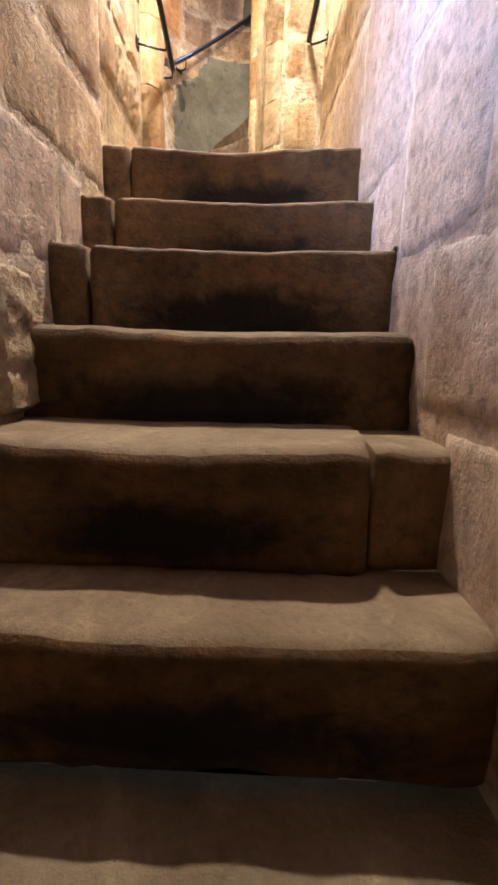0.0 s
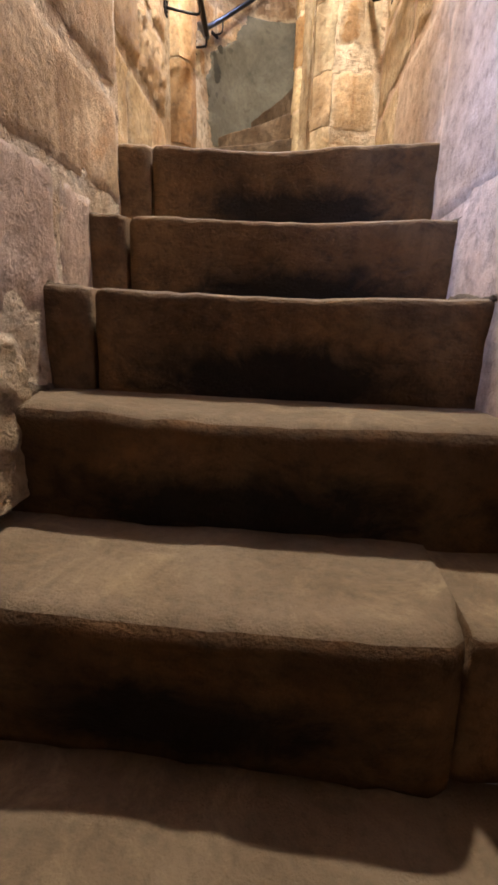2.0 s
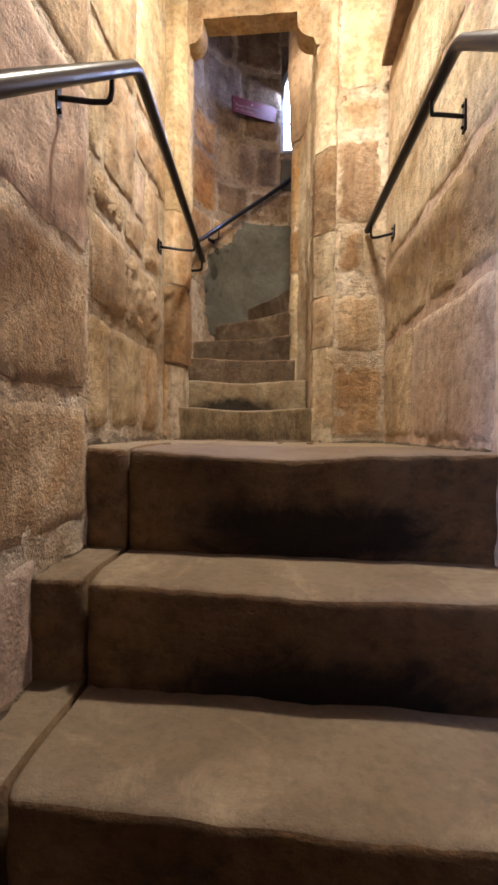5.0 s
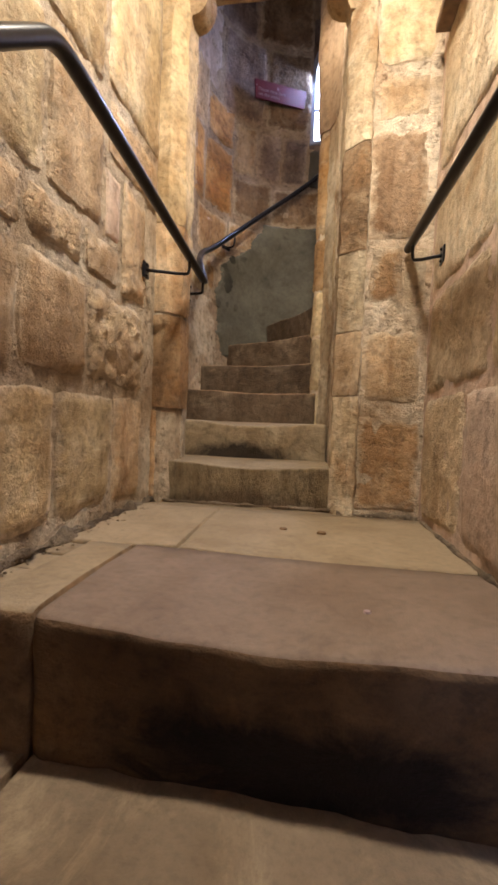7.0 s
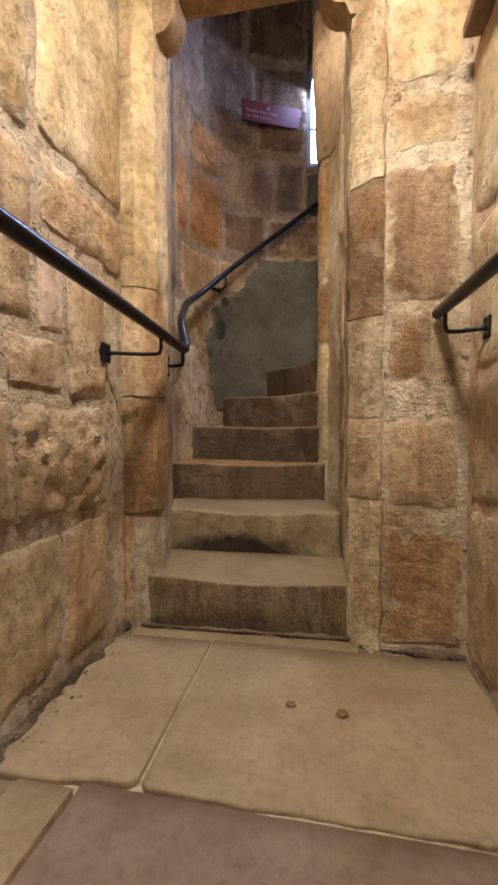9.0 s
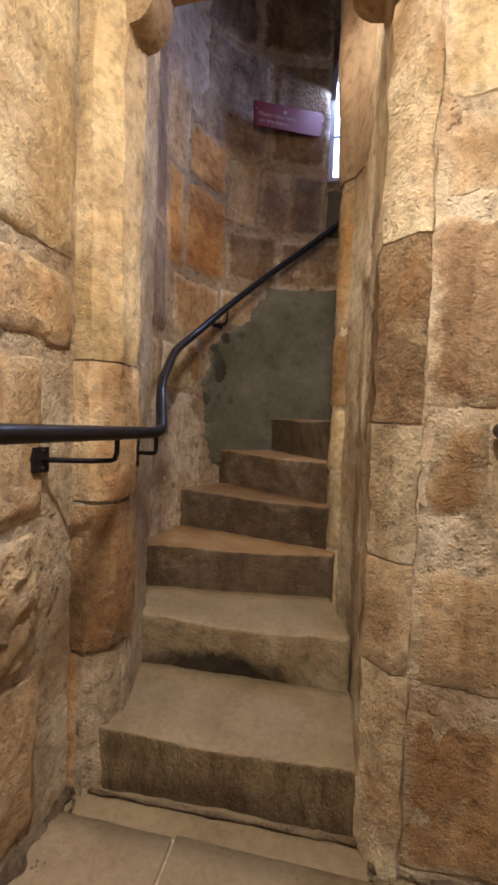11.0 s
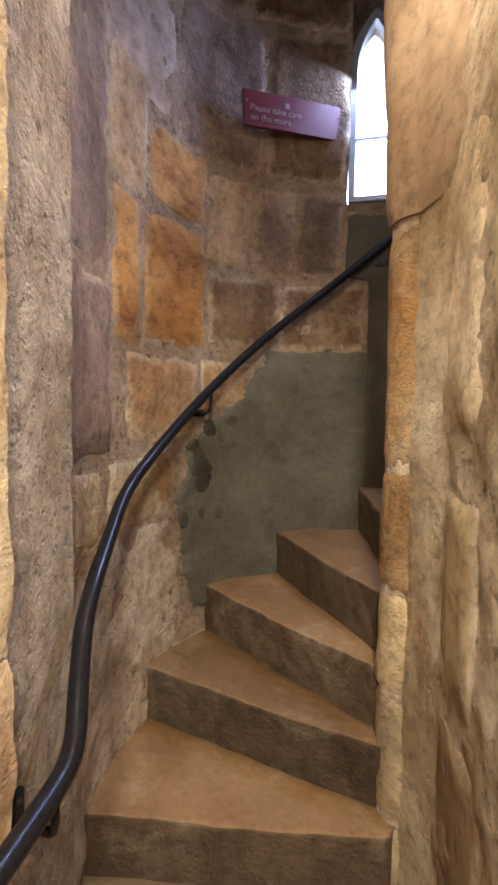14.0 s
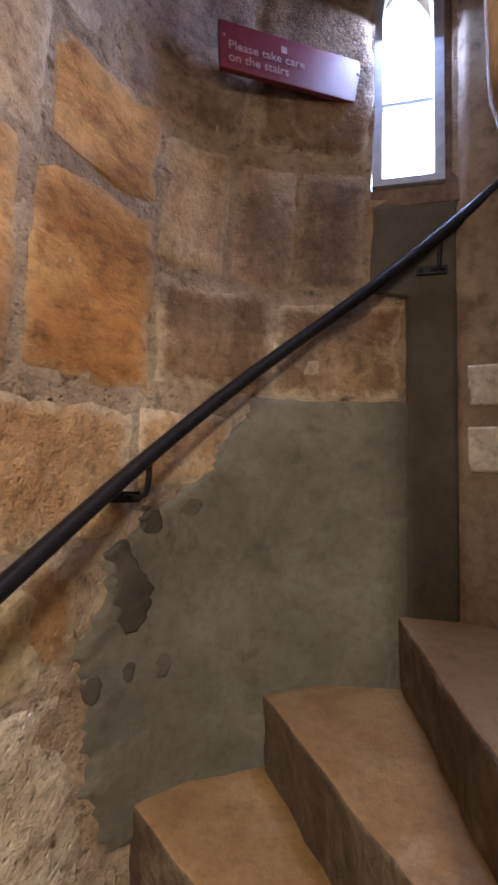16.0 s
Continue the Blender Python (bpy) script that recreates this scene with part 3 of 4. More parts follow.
for j in range(61):
    z = 2.006 + 2.19 * j / 60
    lean = 0.022 * min(max((z - 2.0) / 0.45, 0), 1)
    for i, (x, y) in enumerate(plan):
        p = Vector((x, y, z))
        inset = 0.006 if j == 0 else 0.0
        w = min(i / 8, 1.0) if i < len(plan) - 2 else 0
        verts.append((x - lean * w + inset + 0.006 * fbm(p, 6) * w, y + 0.004 * fbm(p + Vector((5, 2, 1)), 6), z))
k = len(plan)
for j in range(60):
    for i in range(k):
        faces.append((j * k + i, j * k + (i + 1) % k, (j + 1) * k + (i + 1) % k, (j + 1) * k + i))
faces += [tuple(reversed(range(k))), tuple(60 * k + i for i in range(k))]
mesh_ob("newel_head", verts, faces, [NEWEL_HEAD], newel, label="smooth tan stone block over the drums", sharp=40)
verts, faces = [], []
plan = [(0.309 - 0.066 * k / 8, 3.96 + 0.148 * k / 8) for k in range(9)] + [(0.262, 4.17), (0.42, 4.17), (0.42, 3.93)]
for j in range(81):
    z = -0.2 + 2.21 * j / 80
    for i, (x, y) in enumerate(plan):
        p = Vector((x, y, z))
        verts.append((x + 0.005 * fbm(p, 9) + 0.003 * fbm(p, 30), y + 0.006 * fbm(p + Vector((5, 2, 1)), 9), z))
k = len(plan)
for j in range(80):
    for i in range(k):
        faces.append((j * k + i, j * k + (i + 1) % k, (j + 1) * k + (i + 1) % k, (j + 1) * k + i))
faces += [tuple(reversed(range(k))), tuple(80 * k + i for i in range(k))]
mesh_ob("lime_fill", verts, faces, [MATS["l"]], newel, label="rough lime filling between drums and side wall", sharp=50)
bm = bmesh.new()
bmesh.ops.create_cone(bm, cap_ends=True, segments=20, radius1=0.067, radius2=0.067, depth=4.4, matrix=pose(0.262, 4.17, 2.0))
part("mortar_core", bm, MORTAR, newel, "lime mortar in the drum joints")

# ---------------------------------------------------------------- doorway dressings


def prism(name, outline, axis, lo, hi, mat, parent, label="", rough=0.004, cuts=0, smooth=True):
    """An outline in two of the axes drawn out along the third ('y' or 'z'), with an uneven surface."""
    verts, faces = [], []
    k = len(outline)
    cuts = cuts or max(3, int((hi - lo) / 0.022))
    for j in range(cuts + 1):
        w = lo + (hi - lo) * j / cuts
        for a, b in outline:
            p = Vector((a, b, w)) if axis == "z" else Vector((a, w, b))
            q = p + Vector((fbm(p, 11), fbm(p + Vector((7, 1, 4)), 11), 0.3 * fbm(p + Vector((2, 8, 5)), 11))) * rough
            if j in (0, cuts) and axis == "z":
                q += (Vector((sum(o[0] for o in outline) / k, sum(o[1] for o in outline) / k, w)) - q) * 0.025
            verts.append(q)
    for j in range(cuts):
        for i in range(k):
            a, b = j * k + i, j * k + (i + 1) % k
            faces.append((a, b, b + k, a + k))
    faces += [tuple(reversed(range(k))), tuple(cuts * k + i for i in range(k))]
    ob = mesh_ob(name, verts, faces, [mat], parent, smooth=smooth, sharp=32)
    return tagged(ob, label)


def dense(outline, gap=0.025):
    out = []
    for (a, b), (c, d) in zip(outline, outline[1:] + outline[:1]):
        n = max(1, int(math.hypot(c - a, d - b) / gap))
        out += [(a + (c - a) * i / n, b + (d - b) * i / n) for i in range(n)]
    return out


doorway = tagged(new("trim_doorway"), "chamfered sandstone jambs and shouldered lintel of the stair doorway", "doorway", kind="structure")
prism("mortar_core", dense([(-0.5, 3.384), (-0.412, 3.382), (-0.365, 3.436), (-0.362, 3.52), (-0.5, 3.52)]), "z", -0.05, 2.35, MORTAR, doorway, "lime mortar between jamb stones", rough=0.003)
prism("mortar_core", dense([(0.43, 3.381), (0.395, 3.379), (0.334, 3.445), (0.33, 3.525), (0.5, 3.525)]), "z", -0.05, 2.35, MORTAR, doorway, "lime mortar between jamb stones", rough=0.003)
for z0, z1, k, shift in ((-0.05, 0.40, "q", 0.04), (0.41, 0.81, "q", 0.0), (0.825, 1.2, "t", 0.0), (1.205, 2.36, "y", 0.0)):
    prism("jamb_stone", dense([(-0.50 - shift, 3.376), (-0.405 - shift, 3.372), (-0.35 - shift, 3.43), (-0.345 - shift, 3.53), (-0.5 - shift, 3.53)]), "z", z0, z1, MATS[k], doorway, rough=0.009)
for z0, z1, k in ((-0.05, 0.48, "l"), (0.485, 0.74, "t"), (0.745, 1.06, "l"), (1.065, 1.48, "d"), (1.485, 2.36, "l")):
    prism("jamb_stone", dense([(0.425, 3.372), (0.395, 3.370), (0.325, 3.44), (0.318, 3.53), (0.432, 3.53), (0.432, 3.388)]), "z", z0, z1, MATS[k], doorway, rough=0.009)
arc_l = [(-0.345 + 0.075 * math.sin(a), 2.09 + 0.085 * (1 - math.cos(a))) for a in (0.0, 0.4, 0.8, 1.2, 1.57)]
arc_r = [(0.305 - 0.08 * math.sin(a), 2.075 + 0.085 * (1 - math.cos(a))) for a in (1.57, 1.2, 0.8, 0.4, 0.0)]
prism("lintel", dense([(-0.5, 2.035)] + [(-0.36, 2.035)] + arc_l + [(-0.268, 2.215), (0.222, 2.21)] + arc_r + [(0.32, 2.035), (0.5, 2.035), (0.5, 2.34), (-0.5, 2.34)], 0.04), "y", 3.425, 3.535, MATS["t"], doorway, "pale yellow shouldered lintel", rough=0.005)

# ---------------------------------------------------------------- render and plaster on the round wall


def sheet(name, parent, mat, z0, z1, left, right, d0, rough, label, rows=90, cols=36, ridge=()):
    """A thin ragged-edged coat on the round wall between two borders given as angles by height."""
    verts, faces = [], []
    for j in range(rows + 1):
        z = z0 + (z1 - z0) * j / rows
        a, b = left(z), right(z)
        for i in range(cols + 1):
            u = a + (b - a) * i / cols
            p = round_wall(u, z, 0)
            rim = i in (0, cols) or j in (0, rows)
            d = -0.004 if rim else d0 + rough * fbm(p, 8) + sum(0.005 * math.exp(-((u - r) / 0.7) ** 2) for r in ridge)
            verts.append(round_wall(u, z + (0.012 * fbm(p, 14) if j in (0, rows) else 0), d))
    w = cols + 1
    for j in range(rows):
        for i in range(cols):
            a = j * w + i
            faces.append((a, a + 1, a + 1 + w, a + w))
    return mesh_ob(name, verts, faces, [mat], parent, label=label)


def border(points, amp):
    def at(z):
        u = float(np.interp(z, [p[0] for p in points], [p[1] for p in points]))
        return u + amp * (fbm(Vector((3.3, 1.7, z)), 9, 4) + 0.6 * noise.noise(Vector((8.1, 2.2, z * 60))))
    return at


sheet("cement_patch", wall_round, CEMENT, 0.82, 1.825, border([(0.82, 27), (0.93, 26), (1.08, 25), (1.21, 23), (1.39, 26), (1.46, 28.5), (1.5, 33), (1.57, 39), (1.62, 44), (1.68, 47), (1.76, 51), (1.83, 53)], 3.0), lambda z: 86.0, 0.011, 0.004, "grey-green cement render patch with ragged edge", ridge=(76.5, 81.5))
CEMENT_DAMP = stone_mat("cement_damp", (0.06, 0.056, 0.043), (0.095, 0.088, 0.068), (0.035, 0.033, 0.025), rough=0.6, bump=0.2, grain=14, pits=0.1)


def blotch(u, z, half_u, half_z):
    """A ragged damp blotch on the cement coat."""
    def across(sign):
        return lambda h: u + sign * half_u * math.sqrt(max(0.02, 1 - ((h - z) / half_z) ** 2)) * (1 + 0.8 * fbm(Vector((u, sign * 3.0, h)), 24, 3))
    sheet("damp_blotch", wall_round, CEMENT_DAMP, z - half_z, z + half_z, across(-1), across(1), 0.0125, 0.004, "dark damp blotch on the cement", rows=22, cols=10)


for u, z, hu, hz in ((31.5, 1.33, 3.6, 0.075), (29.5, 1.41, 2.4, 0.05), (25.5, 1.17, 1.5, 0.03), (31.5, 1.18, 1.2, 0.022), (37.5, 1.175, 1.5, 0.028), (34.5, 1.50, 2.2, 0.03), (42, 1.53, 2.0, 0.022)):
    blotch(u, z, hu, hz)
sheet("lime_coat", wall_round, MORTAR, 0.42, 1.19, lambda z: -33.0, border([(0.42, 22), (0.9, 25), (1.0, 24.0), (1.19, 20)], 1.5), 0.006, 0.011, "rough crumbling lime coat with pits", rows=70, cols=60)
sheet("cement_strip", wall_round, CEMENT_DARK, 1.1, 2.37, lambda z: 84.5 if z < 2.12 else 77.0, lambda z: 94.8, 0.016, 0.002, "dark cement strip below the slit window", cols=14)
sheet("plaster_coat", wall_round, PLASTER, 1.1, 4.1, lambda z: 94.3, lambda z: 150.0, 0.022, 0.005, "smooth brown plaster", cols=40, rows=60)
for z0, z1 in ((1.80, 1.92), (1.63, 1.76)):
    sheet("lime_patch", wall_round, stone_mat("bare_lime", (0.62, 0.55, 0.45), (0.68, 0.62, 0.52), (0.5, 0.42, 0.33), bump=0.3), z0, z1, border([(z0, 96.2), (z1, 95.6)], 0.8), lambda z: 104.0, 0.027, 0.002, "bare white lime", rows=16, cols=14)

# ---------------------------------------------------------------- wall stones
masonry(left_flight, wall_left, [(-1.75, -1.36, (0.3, 0.8, 1.25), "pt"), (-1.35, -0.98, (0.55, 1.05, 1.5), "tp"), (-0.97, -0.62, (0.5, 0.9, 1.36), "pt"), (-0.60, -0.22, (0.5, 1.1, 1.815), "pp"), (-0.56, -0.23, (1.83, 2.02), "p"), (-0.21, 0.12, (0.6, 1.4, 2.265), "pt"), (0.14, 0.29, (0.9, 1.74), "t"), (0.14, 0.5, (1.745, 2.265), "t"), (0.51, 0.95, (1.745, 2.265), "p"), (0.96, 1.4, (1.745, 2.265), "t"), (1.41, 1.9, (1.2, 2.265), "p"), (-0.2, 0.28, (0.0, 0.59), "p")], proud=0.007, rough=0.007, joint=0.006)
stone(left_flight, 1.36, 1.6, -1.02, -0.62, MATS["r"], wall_left, 0.045, 0.016, cell=0.017, round_=0.1)
masonry(left_landing, wall_landing, [(0.05, 0.44, (2.28, 2.66, 3.0, 3.25), "yyt"), (0.46, 0.78, (2.28, 2.5, 2.82, 3.25), "ttr"), (0.80, 0.94, (2.28, 2.52, 2.79, 3.03), "trt"), (0.80, 1.21, (3.04, 3.26), "t"), (0.95, 1.38, (2.28, 2.6, 2.9), "yt"), (0.95, 1.19, (2.91, 3.03), "p"), (1.22, 1.42, (2.92, 3.37), "t"), (1.40, 2.0, (2.28, 2.9), "y"), (1.44, 2.1, (2.92, 3.37), "y"), (2.01, 2.7, (2.28, 2.9), "y"), (2.11, 2.7, (2.91, 3.37), "y")], proud=0.014, rough=0.012, joint=0.012)
masonry(right_wall, wall_right, [(-1.5, -1.0, (0.3, 0.8, 1.3), "pp"), (-0.98, -0.58, (0.4, 1.05, 1.46), "pp"), (-0.57, 0.0, (0.4, 1.25, 1.72), "pp"), (-0.25, 0.49, (1.73, 2.27), "p"), (0.01, 0.24, (0.4, 1.1, 1.72), "pp"), (0.02, 0.48, (2.29, 2.94, 3.36), "pr"), (0.5, 0.86, (1.3, 2.2, 2.78, 3.36), "prr"), (0.87, 1.3, (1.2, 2.17, 3.36), "pl"), (1.31, 1.9, (1.2, 2.5, 3.36), "pl")], proud=0.006, rough=0.005, joint=0.004)
masonry(front_wall, wall_front, [(0.02, 0.40, (0.42, 0.672), "q"), (0.46, 0.745, (0.42, 0.665), "t"), (0.84, 1.08, (0.44, 0.57), "q"), (0.86, 1.07, (0.575, 0.665), "l"), (1.10, 1.53, (0.42, 0.655), "b"), (1.56, 1.73, (0.44, 0.65), "t"), (1.77, 2.3, (0.43, 0.68), "y")], proud=0.006, joint=0.006, rough=0.008)
masonry(right_reveal, wall_reveal_r, [(0.95, 1.5, (3.56, 3.68), "d"), (0.3, 0.7, (3.56, 3.72), "l"), (1.6, 2.2, (3.56, 3.78), "l"), (1.0, 1.4, (3.8, 4.0), "y"), (0.62, 0.95, (3.74, 4.0), "t"), (1.5, 2.1, (3.82, 4.05), "l")], proud=0.006, joint=0.01, rough=0.008)
masonry(round_wall, wall_round, [(1.42, 1.9, (-30, -1), "g"), (1.91, 2.6, (-30, -2), "g"), (1.19, 1.41, (-30, -4), "t"), (1.2, 1.41, (-3, 18), "y"), (1.76, 2.2, (-1, 10), "o"), (1.78, 2.21, (11, 33), "o"), (2.23, 2.5, (12.5, 33), "o"), (2.21, 2.6, (-2, 12.5), "t"), (1.82, 2.1, (33.5, 57, 84.2), "bb"), (1.46, 1.75, (4, 31), "q"), (1.57, 1.77, (31, 50), "q"), (1.22, 1.45, (13, 23), "q"), (2.12, 2.45, (33, 47), "t"), (2.12, 2.45, (47.5, 61, 76.2), "gg"), (2.47, 3.02, (24, 50, 76.2), "gb"), (2.52, 3.2, (-4, 23), "p"), (3.03, 3.5, (20, 45, 76.2), "gb"), (3.21, 3.8, (-30, 19), "g")], uscale=0.0138, proud=0.006, joint=0.004, rough=0.007)


# ---------------------------------------------------------------- mortar fillets


def fillet(points, radius, parent, mat, label="crumbling mortar fillet"):
    pts = [Vector(p) for p in points]
    dense_pts = []
    for a, b in zip(pts, pts[1:]):
        k = max(1, int((b - a).length / 0.02))
        dense_pts += [a.lerp(b, i / k) for i in range(k)]
    dense_pts.append(pts[-1])
    bm = tube_bm(dense_pts, 1.0, 10)
    bm.verts.ensure_lookup_table()
    for i, c in enumerate(dense_pts):
        for k in range(10):
            v = bm.verts[i * 10 + k]
            way = v.co - c
            r = 0.75 * radius * (0.7 + 0.9 * fbm(c, 9, 3) + 0.7 * fbm(c + way * 0.05, 22))
            v.co = c + way * max(r, 0.15 * radius)
    return part("mortar_fillet", bm, mat, parent, label)


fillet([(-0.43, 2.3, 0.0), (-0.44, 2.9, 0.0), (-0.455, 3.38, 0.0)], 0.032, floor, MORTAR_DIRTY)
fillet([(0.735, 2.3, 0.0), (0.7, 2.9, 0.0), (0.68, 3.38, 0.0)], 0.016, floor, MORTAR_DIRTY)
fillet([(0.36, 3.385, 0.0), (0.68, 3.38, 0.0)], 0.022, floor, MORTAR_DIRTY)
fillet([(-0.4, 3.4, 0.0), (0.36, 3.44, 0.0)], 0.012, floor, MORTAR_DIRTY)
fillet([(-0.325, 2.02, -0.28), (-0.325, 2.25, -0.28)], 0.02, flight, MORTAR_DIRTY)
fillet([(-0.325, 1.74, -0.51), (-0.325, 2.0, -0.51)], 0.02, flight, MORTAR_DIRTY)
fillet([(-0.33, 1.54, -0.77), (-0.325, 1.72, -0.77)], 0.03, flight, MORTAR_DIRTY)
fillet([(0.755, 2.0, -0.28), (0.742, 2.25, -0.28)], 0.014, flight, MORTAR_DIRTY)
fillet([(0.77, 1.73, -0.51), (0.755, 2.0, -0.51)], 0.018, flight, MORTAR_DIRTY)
for i, (a, b, z) in enumerate(WINDERS[1:8], 1):
    if i >= 2:
        lo, hi = math.degrees(math.atan2(a[1] - CY, CX - a[0])), math.degrees(math.atan2(WINDERS[i + 1][0][1] - CY, CX - WINDERS[i + 1][0][0]))
        fillet([round_wall(lo + (hi - lo) * k / 4, z, 0.0) for k in range(5)], 0.010, spiral, RENDER_PINK if i < 4 else CEMENT)


# ---------------------------------------------------------------- crumbs along the wall foot
verts, faces = [], []
for k in range(170):
    y = random.uniform(2.3, 3.36)
    x = -0.43 - 0.022 * (y - 2.27) + abs(random.gauss(0.02, 0.03))
    if k > 130:
        x, y = random.uniform(0.36, 0.68), 3.37 - abs(random.gauss(0.0, 0.012))
    r = random.uniform(0.002, 0.006)
    base = len(verts)
    for a in range(6):
        verts.append((x + r * random.uniform(0.7, 1.2) * math.cos(a * 1.047), y + r * random.uniform(0.7, 1.2) * math.sin(a * 1.047), 0.0))
    for a in range(6):
        verts.append((x + 0.6 * r * math.cos(a * 1.047), y + 0.6 * r * math.sin(a * 1.047), r * random.uniform(0.7, 1.1)))
    for a in range(6):
        b = (a + 1) % 6
        faces.append((base + a, base + b, base + 6 + b, base + 6 + a))
    faces.append(tuple(base + 6 + a for a in range(6)))
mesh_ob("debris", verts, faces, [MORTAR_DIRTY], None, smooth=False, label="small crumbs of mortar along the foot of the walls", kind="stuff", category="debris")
# ---------------------------------------------------------------- slit window
window = tagged(new("window_1"), "tall narrow pointed slit window with pale frame, bright daylight", "window", kind="structure")
WY = 4.875


def window_outline(x0, x1, z0, zs, zt, n=6):
    mid = (x0 + x1) / 2
    left = [(x0 + (mid - x0) * math.sin(a) ** 2 * 0.95, zs + (zt - zs) * math.sin(a)) for a in [k * math.pi / 2 / n for k in range(n + 1)]]
    return [(x0, z0)] + left + [(2 * mid - x, z) for x, z in reversed(left)] + [(x1, z0)]


def ring(name, outer, inner, y0, y1, mat, parent, label=""):
    k = len(outer)
    verts = [(x, y, z) for y in (y0, y1) for o in (outer, inner) for x, z in o]
    faces = []
    for i in range(k):
        j = (i + 1) % k
        a, b, c, d = i, j, k + j, k + i
        faces += [(a, b, c, d), (2 * k + a, 2 * k + d, 2 * k + c, 2 * k + b), (d, c, 2 * k + c, 2 * k + d), (a, 2 * k + a, 2 * k + b, b)]
    return tagged(mesh_ob(name, verts, faces, [mat], parent, smooth=False), label)


glass_out = window_outline(0.112, 0.246, 2.432, 2.93, 3.10)
ring("window_frame", window_outline(0.086, 0.272, 2.412, 2.95, 3.14), glass_out, WY - 0.012, WY + 0.03, FRAME_PAINT, window, "pale painted window frame")
mid_o = window_outline(0.084, 0.274, 2.41, 2.952, 3.142)
rim = [(0.0, 2.36)] + [(0.0, 2.45 + 0.14 * k) for k in range(6)] + [(0.0, 3.32), (0.37, 3.32)] + [(0.37, 3.15 - 0.14 * k) for k in range(6)] + [(0.37, 2.36)]
ring("window_surround", rim, mid_o, WY + 0.004, WY + 0.12, MATS["g"], window, "grey stone surround")
glass = bpy.data.materials.new("window_glass")
glass.use_nodes = True
gb = glass.node_tree.nodes["Principled BSDF"]
gb.inputs["Transmission Weight"].default_value, gb.inputs["Roughness"].default_value, gb.inputs["IOR"].default_value = 1.0, 0.05, 1.1
for lo, hi in ((2.43, 2.66), (2.664, 2.9)):
    pane = part("pane", box_bm(0.113, 0.245, WY + 0.012, WY + 0.016, lo, hi), glass, window, "clear glass pane")
    pane.visible_shadow = False
pane = mesh_ob("pane", [(x, y, z) for y in (WY + 0.012, WY + 0.016) for x, z in [(0.113, 2.904), (0.113, 2.95), (0.135, 3.04), (0.179, 3.10), (0.223, 3.04), (0.245, 2.95), (0.245, 2.904)]], [tuple(range(7)), tuple(range(13, 6, -1))] + [(i, i + 7, (i + 1) % 7 + 7, (i + 1) % 7) for i in range(7)], [glass], window, smooth=False, label="clear glass pane")
pane.visible_shadow = False
part("glazing_bar", box_bm(0.11, 0.26, WY + 0.004, WY + 0.024, 2.656, 2.668, 0.002), FRAME_PAINT, window)
m, n, l = nodes_of("bright_sky")
n.remove(n["Principled BSDF"])
em = n.new("ShaderNodeEmission")
em.inputs[0].default_value, em.inputs[1].default_value = (0.60, 0.75, 1.0, 1), 16.0
l.new(em.outputs[0], n["Material Output"].inputs[0])
back = part("backdrop", box_bm(-0.3, 0.7, 5.16, 5.17, 2.0, 3.7), m, None, "bright overcast sky outside the slit window")
tagged(back, kind="structure", category="sky")

# ---------------------------------------------------------------- handrails


def bracket(rail, foot, wall_point, plate_normal, r=0.0065, wide=0.012, tall=0.045):
    """A bent rod from under the rail to a plate on the wall."""
    f, w = Vector(foot), Vector(wall_point)
    rod = part("bracket", tube_bm([f, f + Vector((0, 0, -0.055)), f.lerp(w, 0.12) + Vector((0, 0, w.z - f.z)) * 0.88, w], r, 10, smooth_path=1), BLACK_PAINT, rail)
    nrm = Vector(plate_normal).normalized()
    up = Vector((0, 0, 1))
    side = up.cross(nrm).normalized()
    m4 = Matrix((side, up, nrm)).transposed().to_4x4()
    m4.translation = w
    part("plate", box_bm(-wide, wide, -tall, tall, -0.004, 0.005, 0.002, m4), BLACK_PAINT, rod)
    for s in (-0.7, 0.7):
        bm = bmesh.new()
        bmesh.ops.create_uvsphere(bm, u_segments=10, v_segments=6, radius=0.006, matrix=m4 @ (pose(0, s * tall, 0.006) if tall > wide else pose(s * wide, 0, 0.006)))
        part("bolt", bm, BLACK_PAINT, rod)


def on_rail(phi, z, r=0.72):
    return (CX - r * math.cos(radians(phi)), CY + r * math.sin(radians(phi)), z)


left_rail = tagged(new("handrail"), "black painted tubular steel handrail bending up the spiral stair", "handrail")
straight = [(-0.21, 0.45, -0.572), (-0.20, 1.3, 0.167), (-0.2, 2.225, 0.972), (-0.2, 2.285, 1.022), (-0.205, 2.37, 1.03), (-0.283, 3.44, 1.014), (-0.293, 3.565, 1.013)]
curve = [(-0.302, 3.61, 1.03), (-0.333, 3.665, 1.09), (-0.375, 3.75, 1.175)] + [on_rail(p, z) for p, z in ((-20, 1.255), (-8, 1.345), (8, 1.44), (25, 1.595), (40, 1.75), (55, 1.908), (70, 2.058), (86, 2.22), (102, 2.378), (120, 2.56), (140, 2.74))]
part("rail", tube_bm(straight + curve, 0.017, 14, smooth_path=2), BLACK_PAINT, left_rail)
bracket(left_rail, (-0.2, 2.13, 0.88), (-0.318, 2.10, 0.81), (1, 0, 0))
bracket(left_rail, (-0.20, 1.0, -0.1), (-0.335, 0.97, -0.18), (1, 0, 0))
bracket(left_rail, (-0.273, 3.29, 1.01), (-0.432, 3.222, 0.948), (1, 0, 0), wide=0.026, tall=0.03)
bracket(left_rail, (-0.291, 3.545, 1.01), (-0.358, 3.55, 0.95), (1, 0, 0.0))
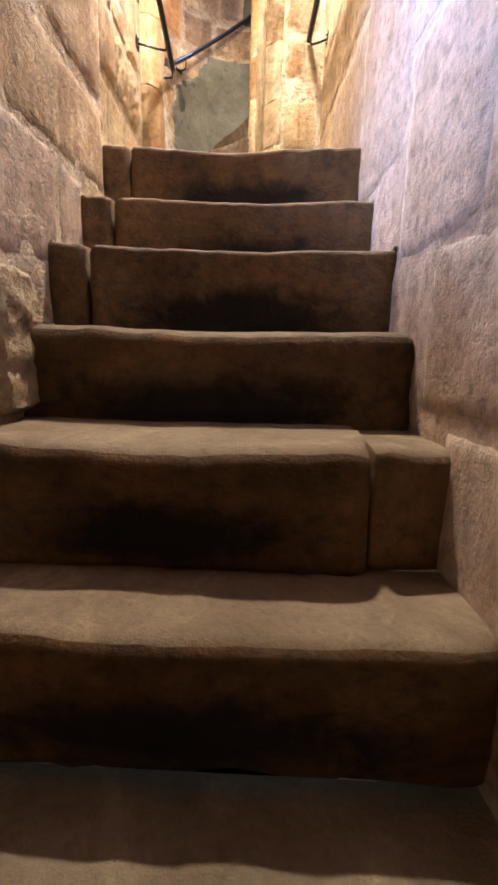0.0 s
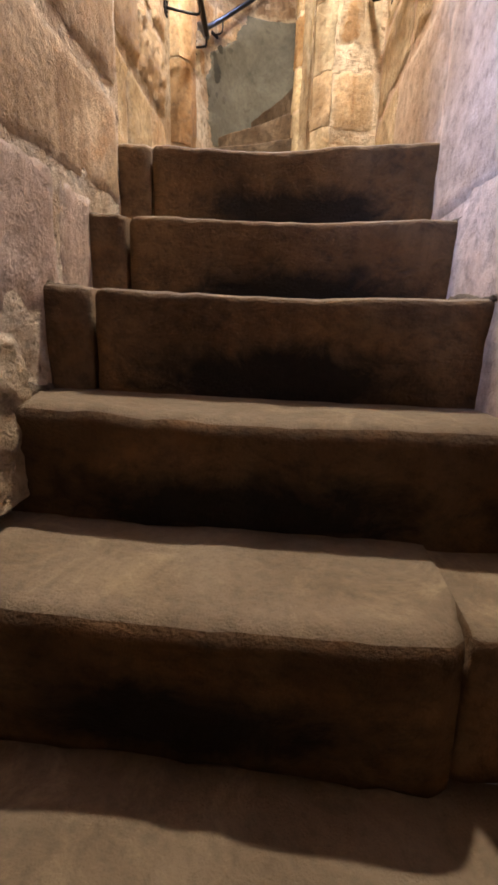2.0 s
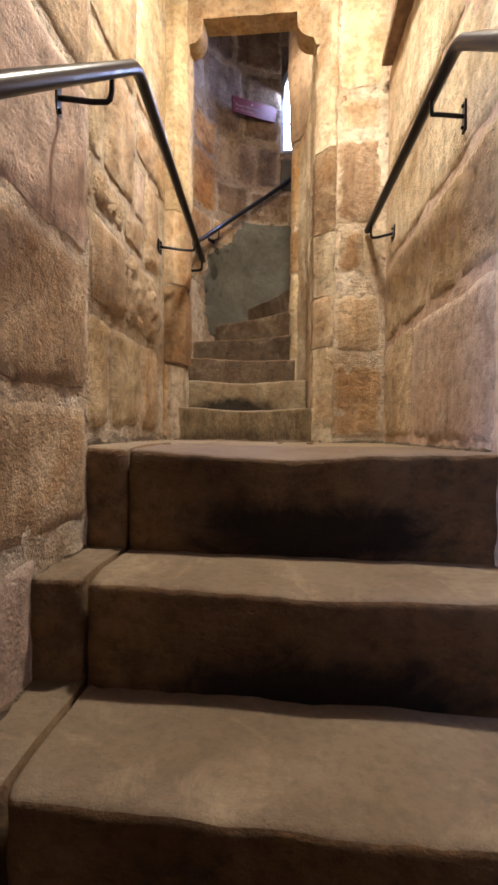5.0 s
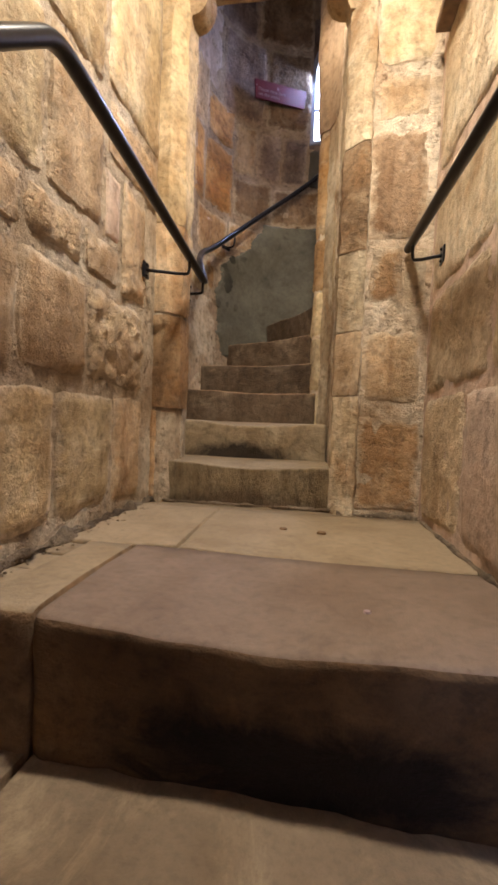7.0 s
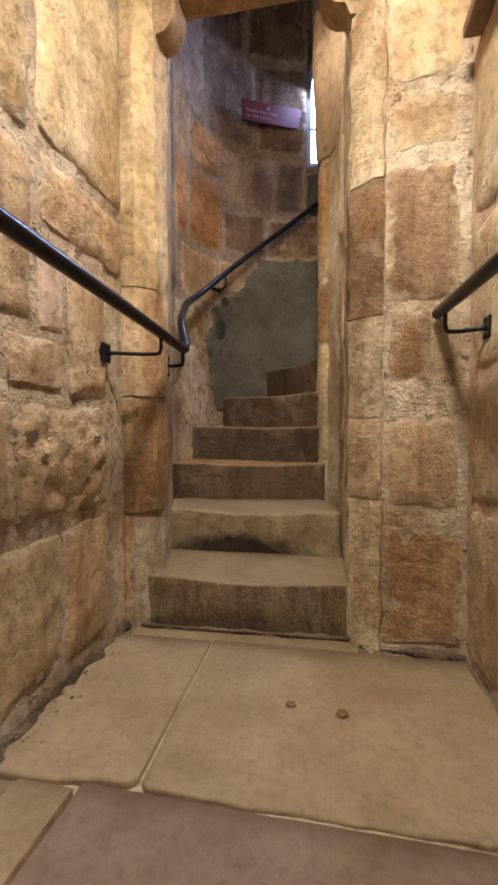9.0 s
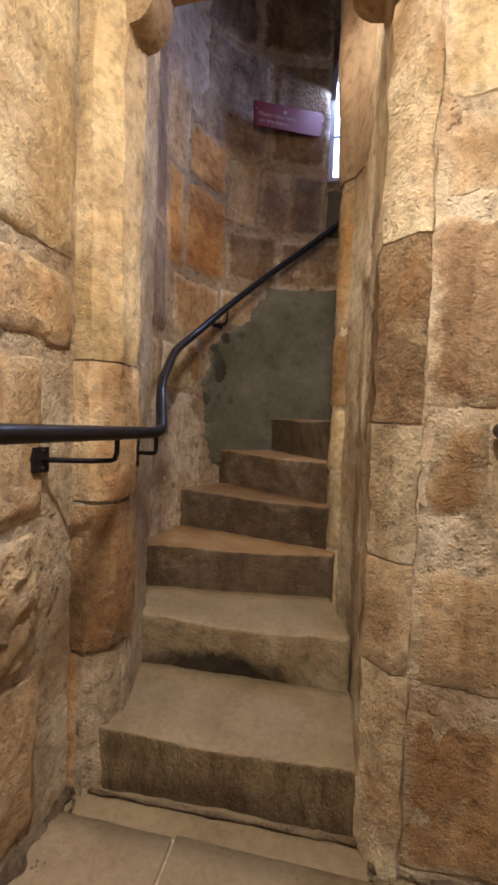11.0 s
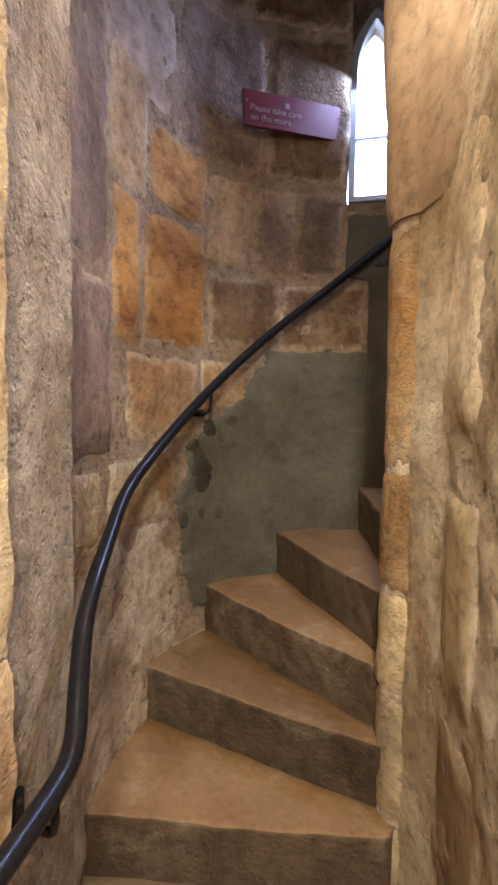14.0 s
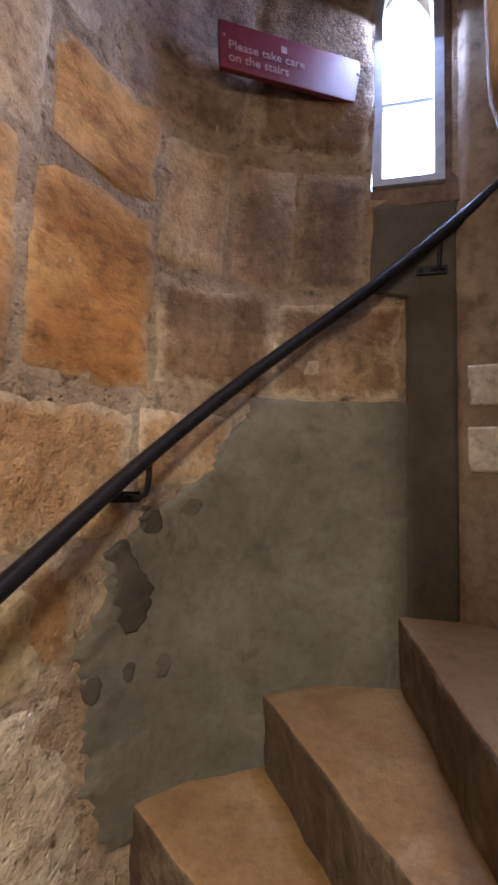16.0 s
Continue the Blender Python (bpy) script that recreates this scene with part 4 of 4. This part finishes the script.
for p, z in ((30, 1.645), (91, 2.27)):
    w = round_wall(p - 1.5, z - 0.09, 0.018)
    nrm = Vector((CX, CY, 0)) - Vector((w.x, w.y, 0))
    bracket(left_rail, on_rail(p, z), tuple(w), tuple(nrm), wide=0.04, tall=0.012)
right_rail = tagged(new("handrail"), "black painted tubular steel handrail beside the pink wall", "handrail")
part("rail", tube_bm([(0.66, 0.45, -0.572), (0.645, 1.3, 0.167), (0.632, 2.225, 0.972), (0.63, 2.285, 1.022), (0.628, 2.37, 1.03), (0.586, 3.33, 1.055), (0.584, 3.365, 1.055)], 0.0175, 14, smooth_path=2), BLACK_PAINT, right_rail)
bracket(right_rail, (0.588, 3.29, 1.05), (0.683, 3.235, 0.98), (-1, 0, 0), wide=0.026, tall=0.03)
bracket(right_rail, (0.622, 2.47, 1.03), (0.723, 2.49, 0.98), (-1, 0, 0))
bracket(right_rail, (0.65, 1.0, -0.1), (0.81, 0.97, -0.18), (-1, 0, 0))

# ---------------------------------------------------------------- sign
sign = tagged(new("warning_sign"), "dark maroon sign board with pale lettering on the curved wall", "sign")
p0, p1 = Vector((-0.293, 4.619, 2.731)), Vector((0.052, 4.829, 2.758))
ax = (p1 - p0).normalized()
nx = Vector((ax.y, -ax.x, 0)).normalized()
az = nx.cross(ax) * -1
if az.z < 0:
    az = -az
SM = Matrix((ax, az, nx)).transposed().to_4x4()
SM.translation = p0
W, H = (p1 - p0).length, 0.125
board = part("board", box_bm(0, W, -H, 0, -0.014, 0.0, 0.002, SM), MAROON, sign)
for sx in (0.06, W - 0.06):
    part("standoff", box_bm(sx - 0.008, sx + 0.008, -0.07, -0.05, -0.07, -0.012, 0, SM), BLACK_PAINT, sign)
for x in (0.012, W - 0.012):
    bm = bmesh.new()
    bmesh.ops.create_uvsphere(bm, u_segments=10, v_segments=6, radius=0.004, matrix=SM @ pose(x, -0.04, 0.0))
    part("screw", bm, LETTER, sign, "pale screw head")
part("emblem", box_bm(0.165, 0.181, -0.044, -0.026, -0.001, 0.0012, 0, SM), LETTER, sign, "small pale emblem block")


def lettering(text, x, y, size):
    cu = bpy.data.curves.new("lettering", "FONT")
    cu.body, cu.size, cu.extrude = text, size, 0.0006
    tmp = new("lettering", cu)
    me = bpy.data.meshes.new_from_object(tmp.evaluated_get(bpy.context.evaluated_depsgraph_get()))
    bpy.data.objects.remove(tmp)
    me.transform(SM @ pose(x, y, 0.001))
    me.materials.append(LETTER)
    ob = new("lettering", me)
    ob.parent = sign
    return ob


lettering("Please take care", 0.022, -0.072, 0.032)
lettering("on the stairs", 0.022, -0.104, 0.032)

# ---------------------------------------------------------------- ledge
ledge = part("ledge_batten", box_bm(0.628, 0.70, 2.5, 3.31, 1.805, 1.84, 0.006), plain_mat("brown_timber", (0.17, 0.10, 0.055), 0.7, 0, 0.4, 0.3, 25), None)
tagged(ledge, "dark brown timber ledge fixed along the pink wall", "ledge")

# ---------------------------------------------------------------- small marks on the landing
for x, y, r in ((0.175, 3.05, 0.014), (0.305, 3.04, 0.016), (-0.275, 2.44, 0.010), (-0.262, 2.56, 0.010)):
    bm = bmesh.new()
    bmesh.ops.create_cone(bm, cap_ends=True, segments=14, radius1=r, radius2=r * 0.85, depth=0.006, matrix=pose(x, y, -0.0005))
    part("plug", bm, RISER_END, floor, "dark round plug let into the slab")
bm = bmesh.new()
bmesh.ops.create_cone(bm, cap_ends=True, segments=12, radius1=0.008, radius2=0.006, depth=0.004, matrix=pose(0.402, 2.445, -0.006))
part("pale_spot", bm, LETTER, floor, "small pale fleck stuck to the slab")
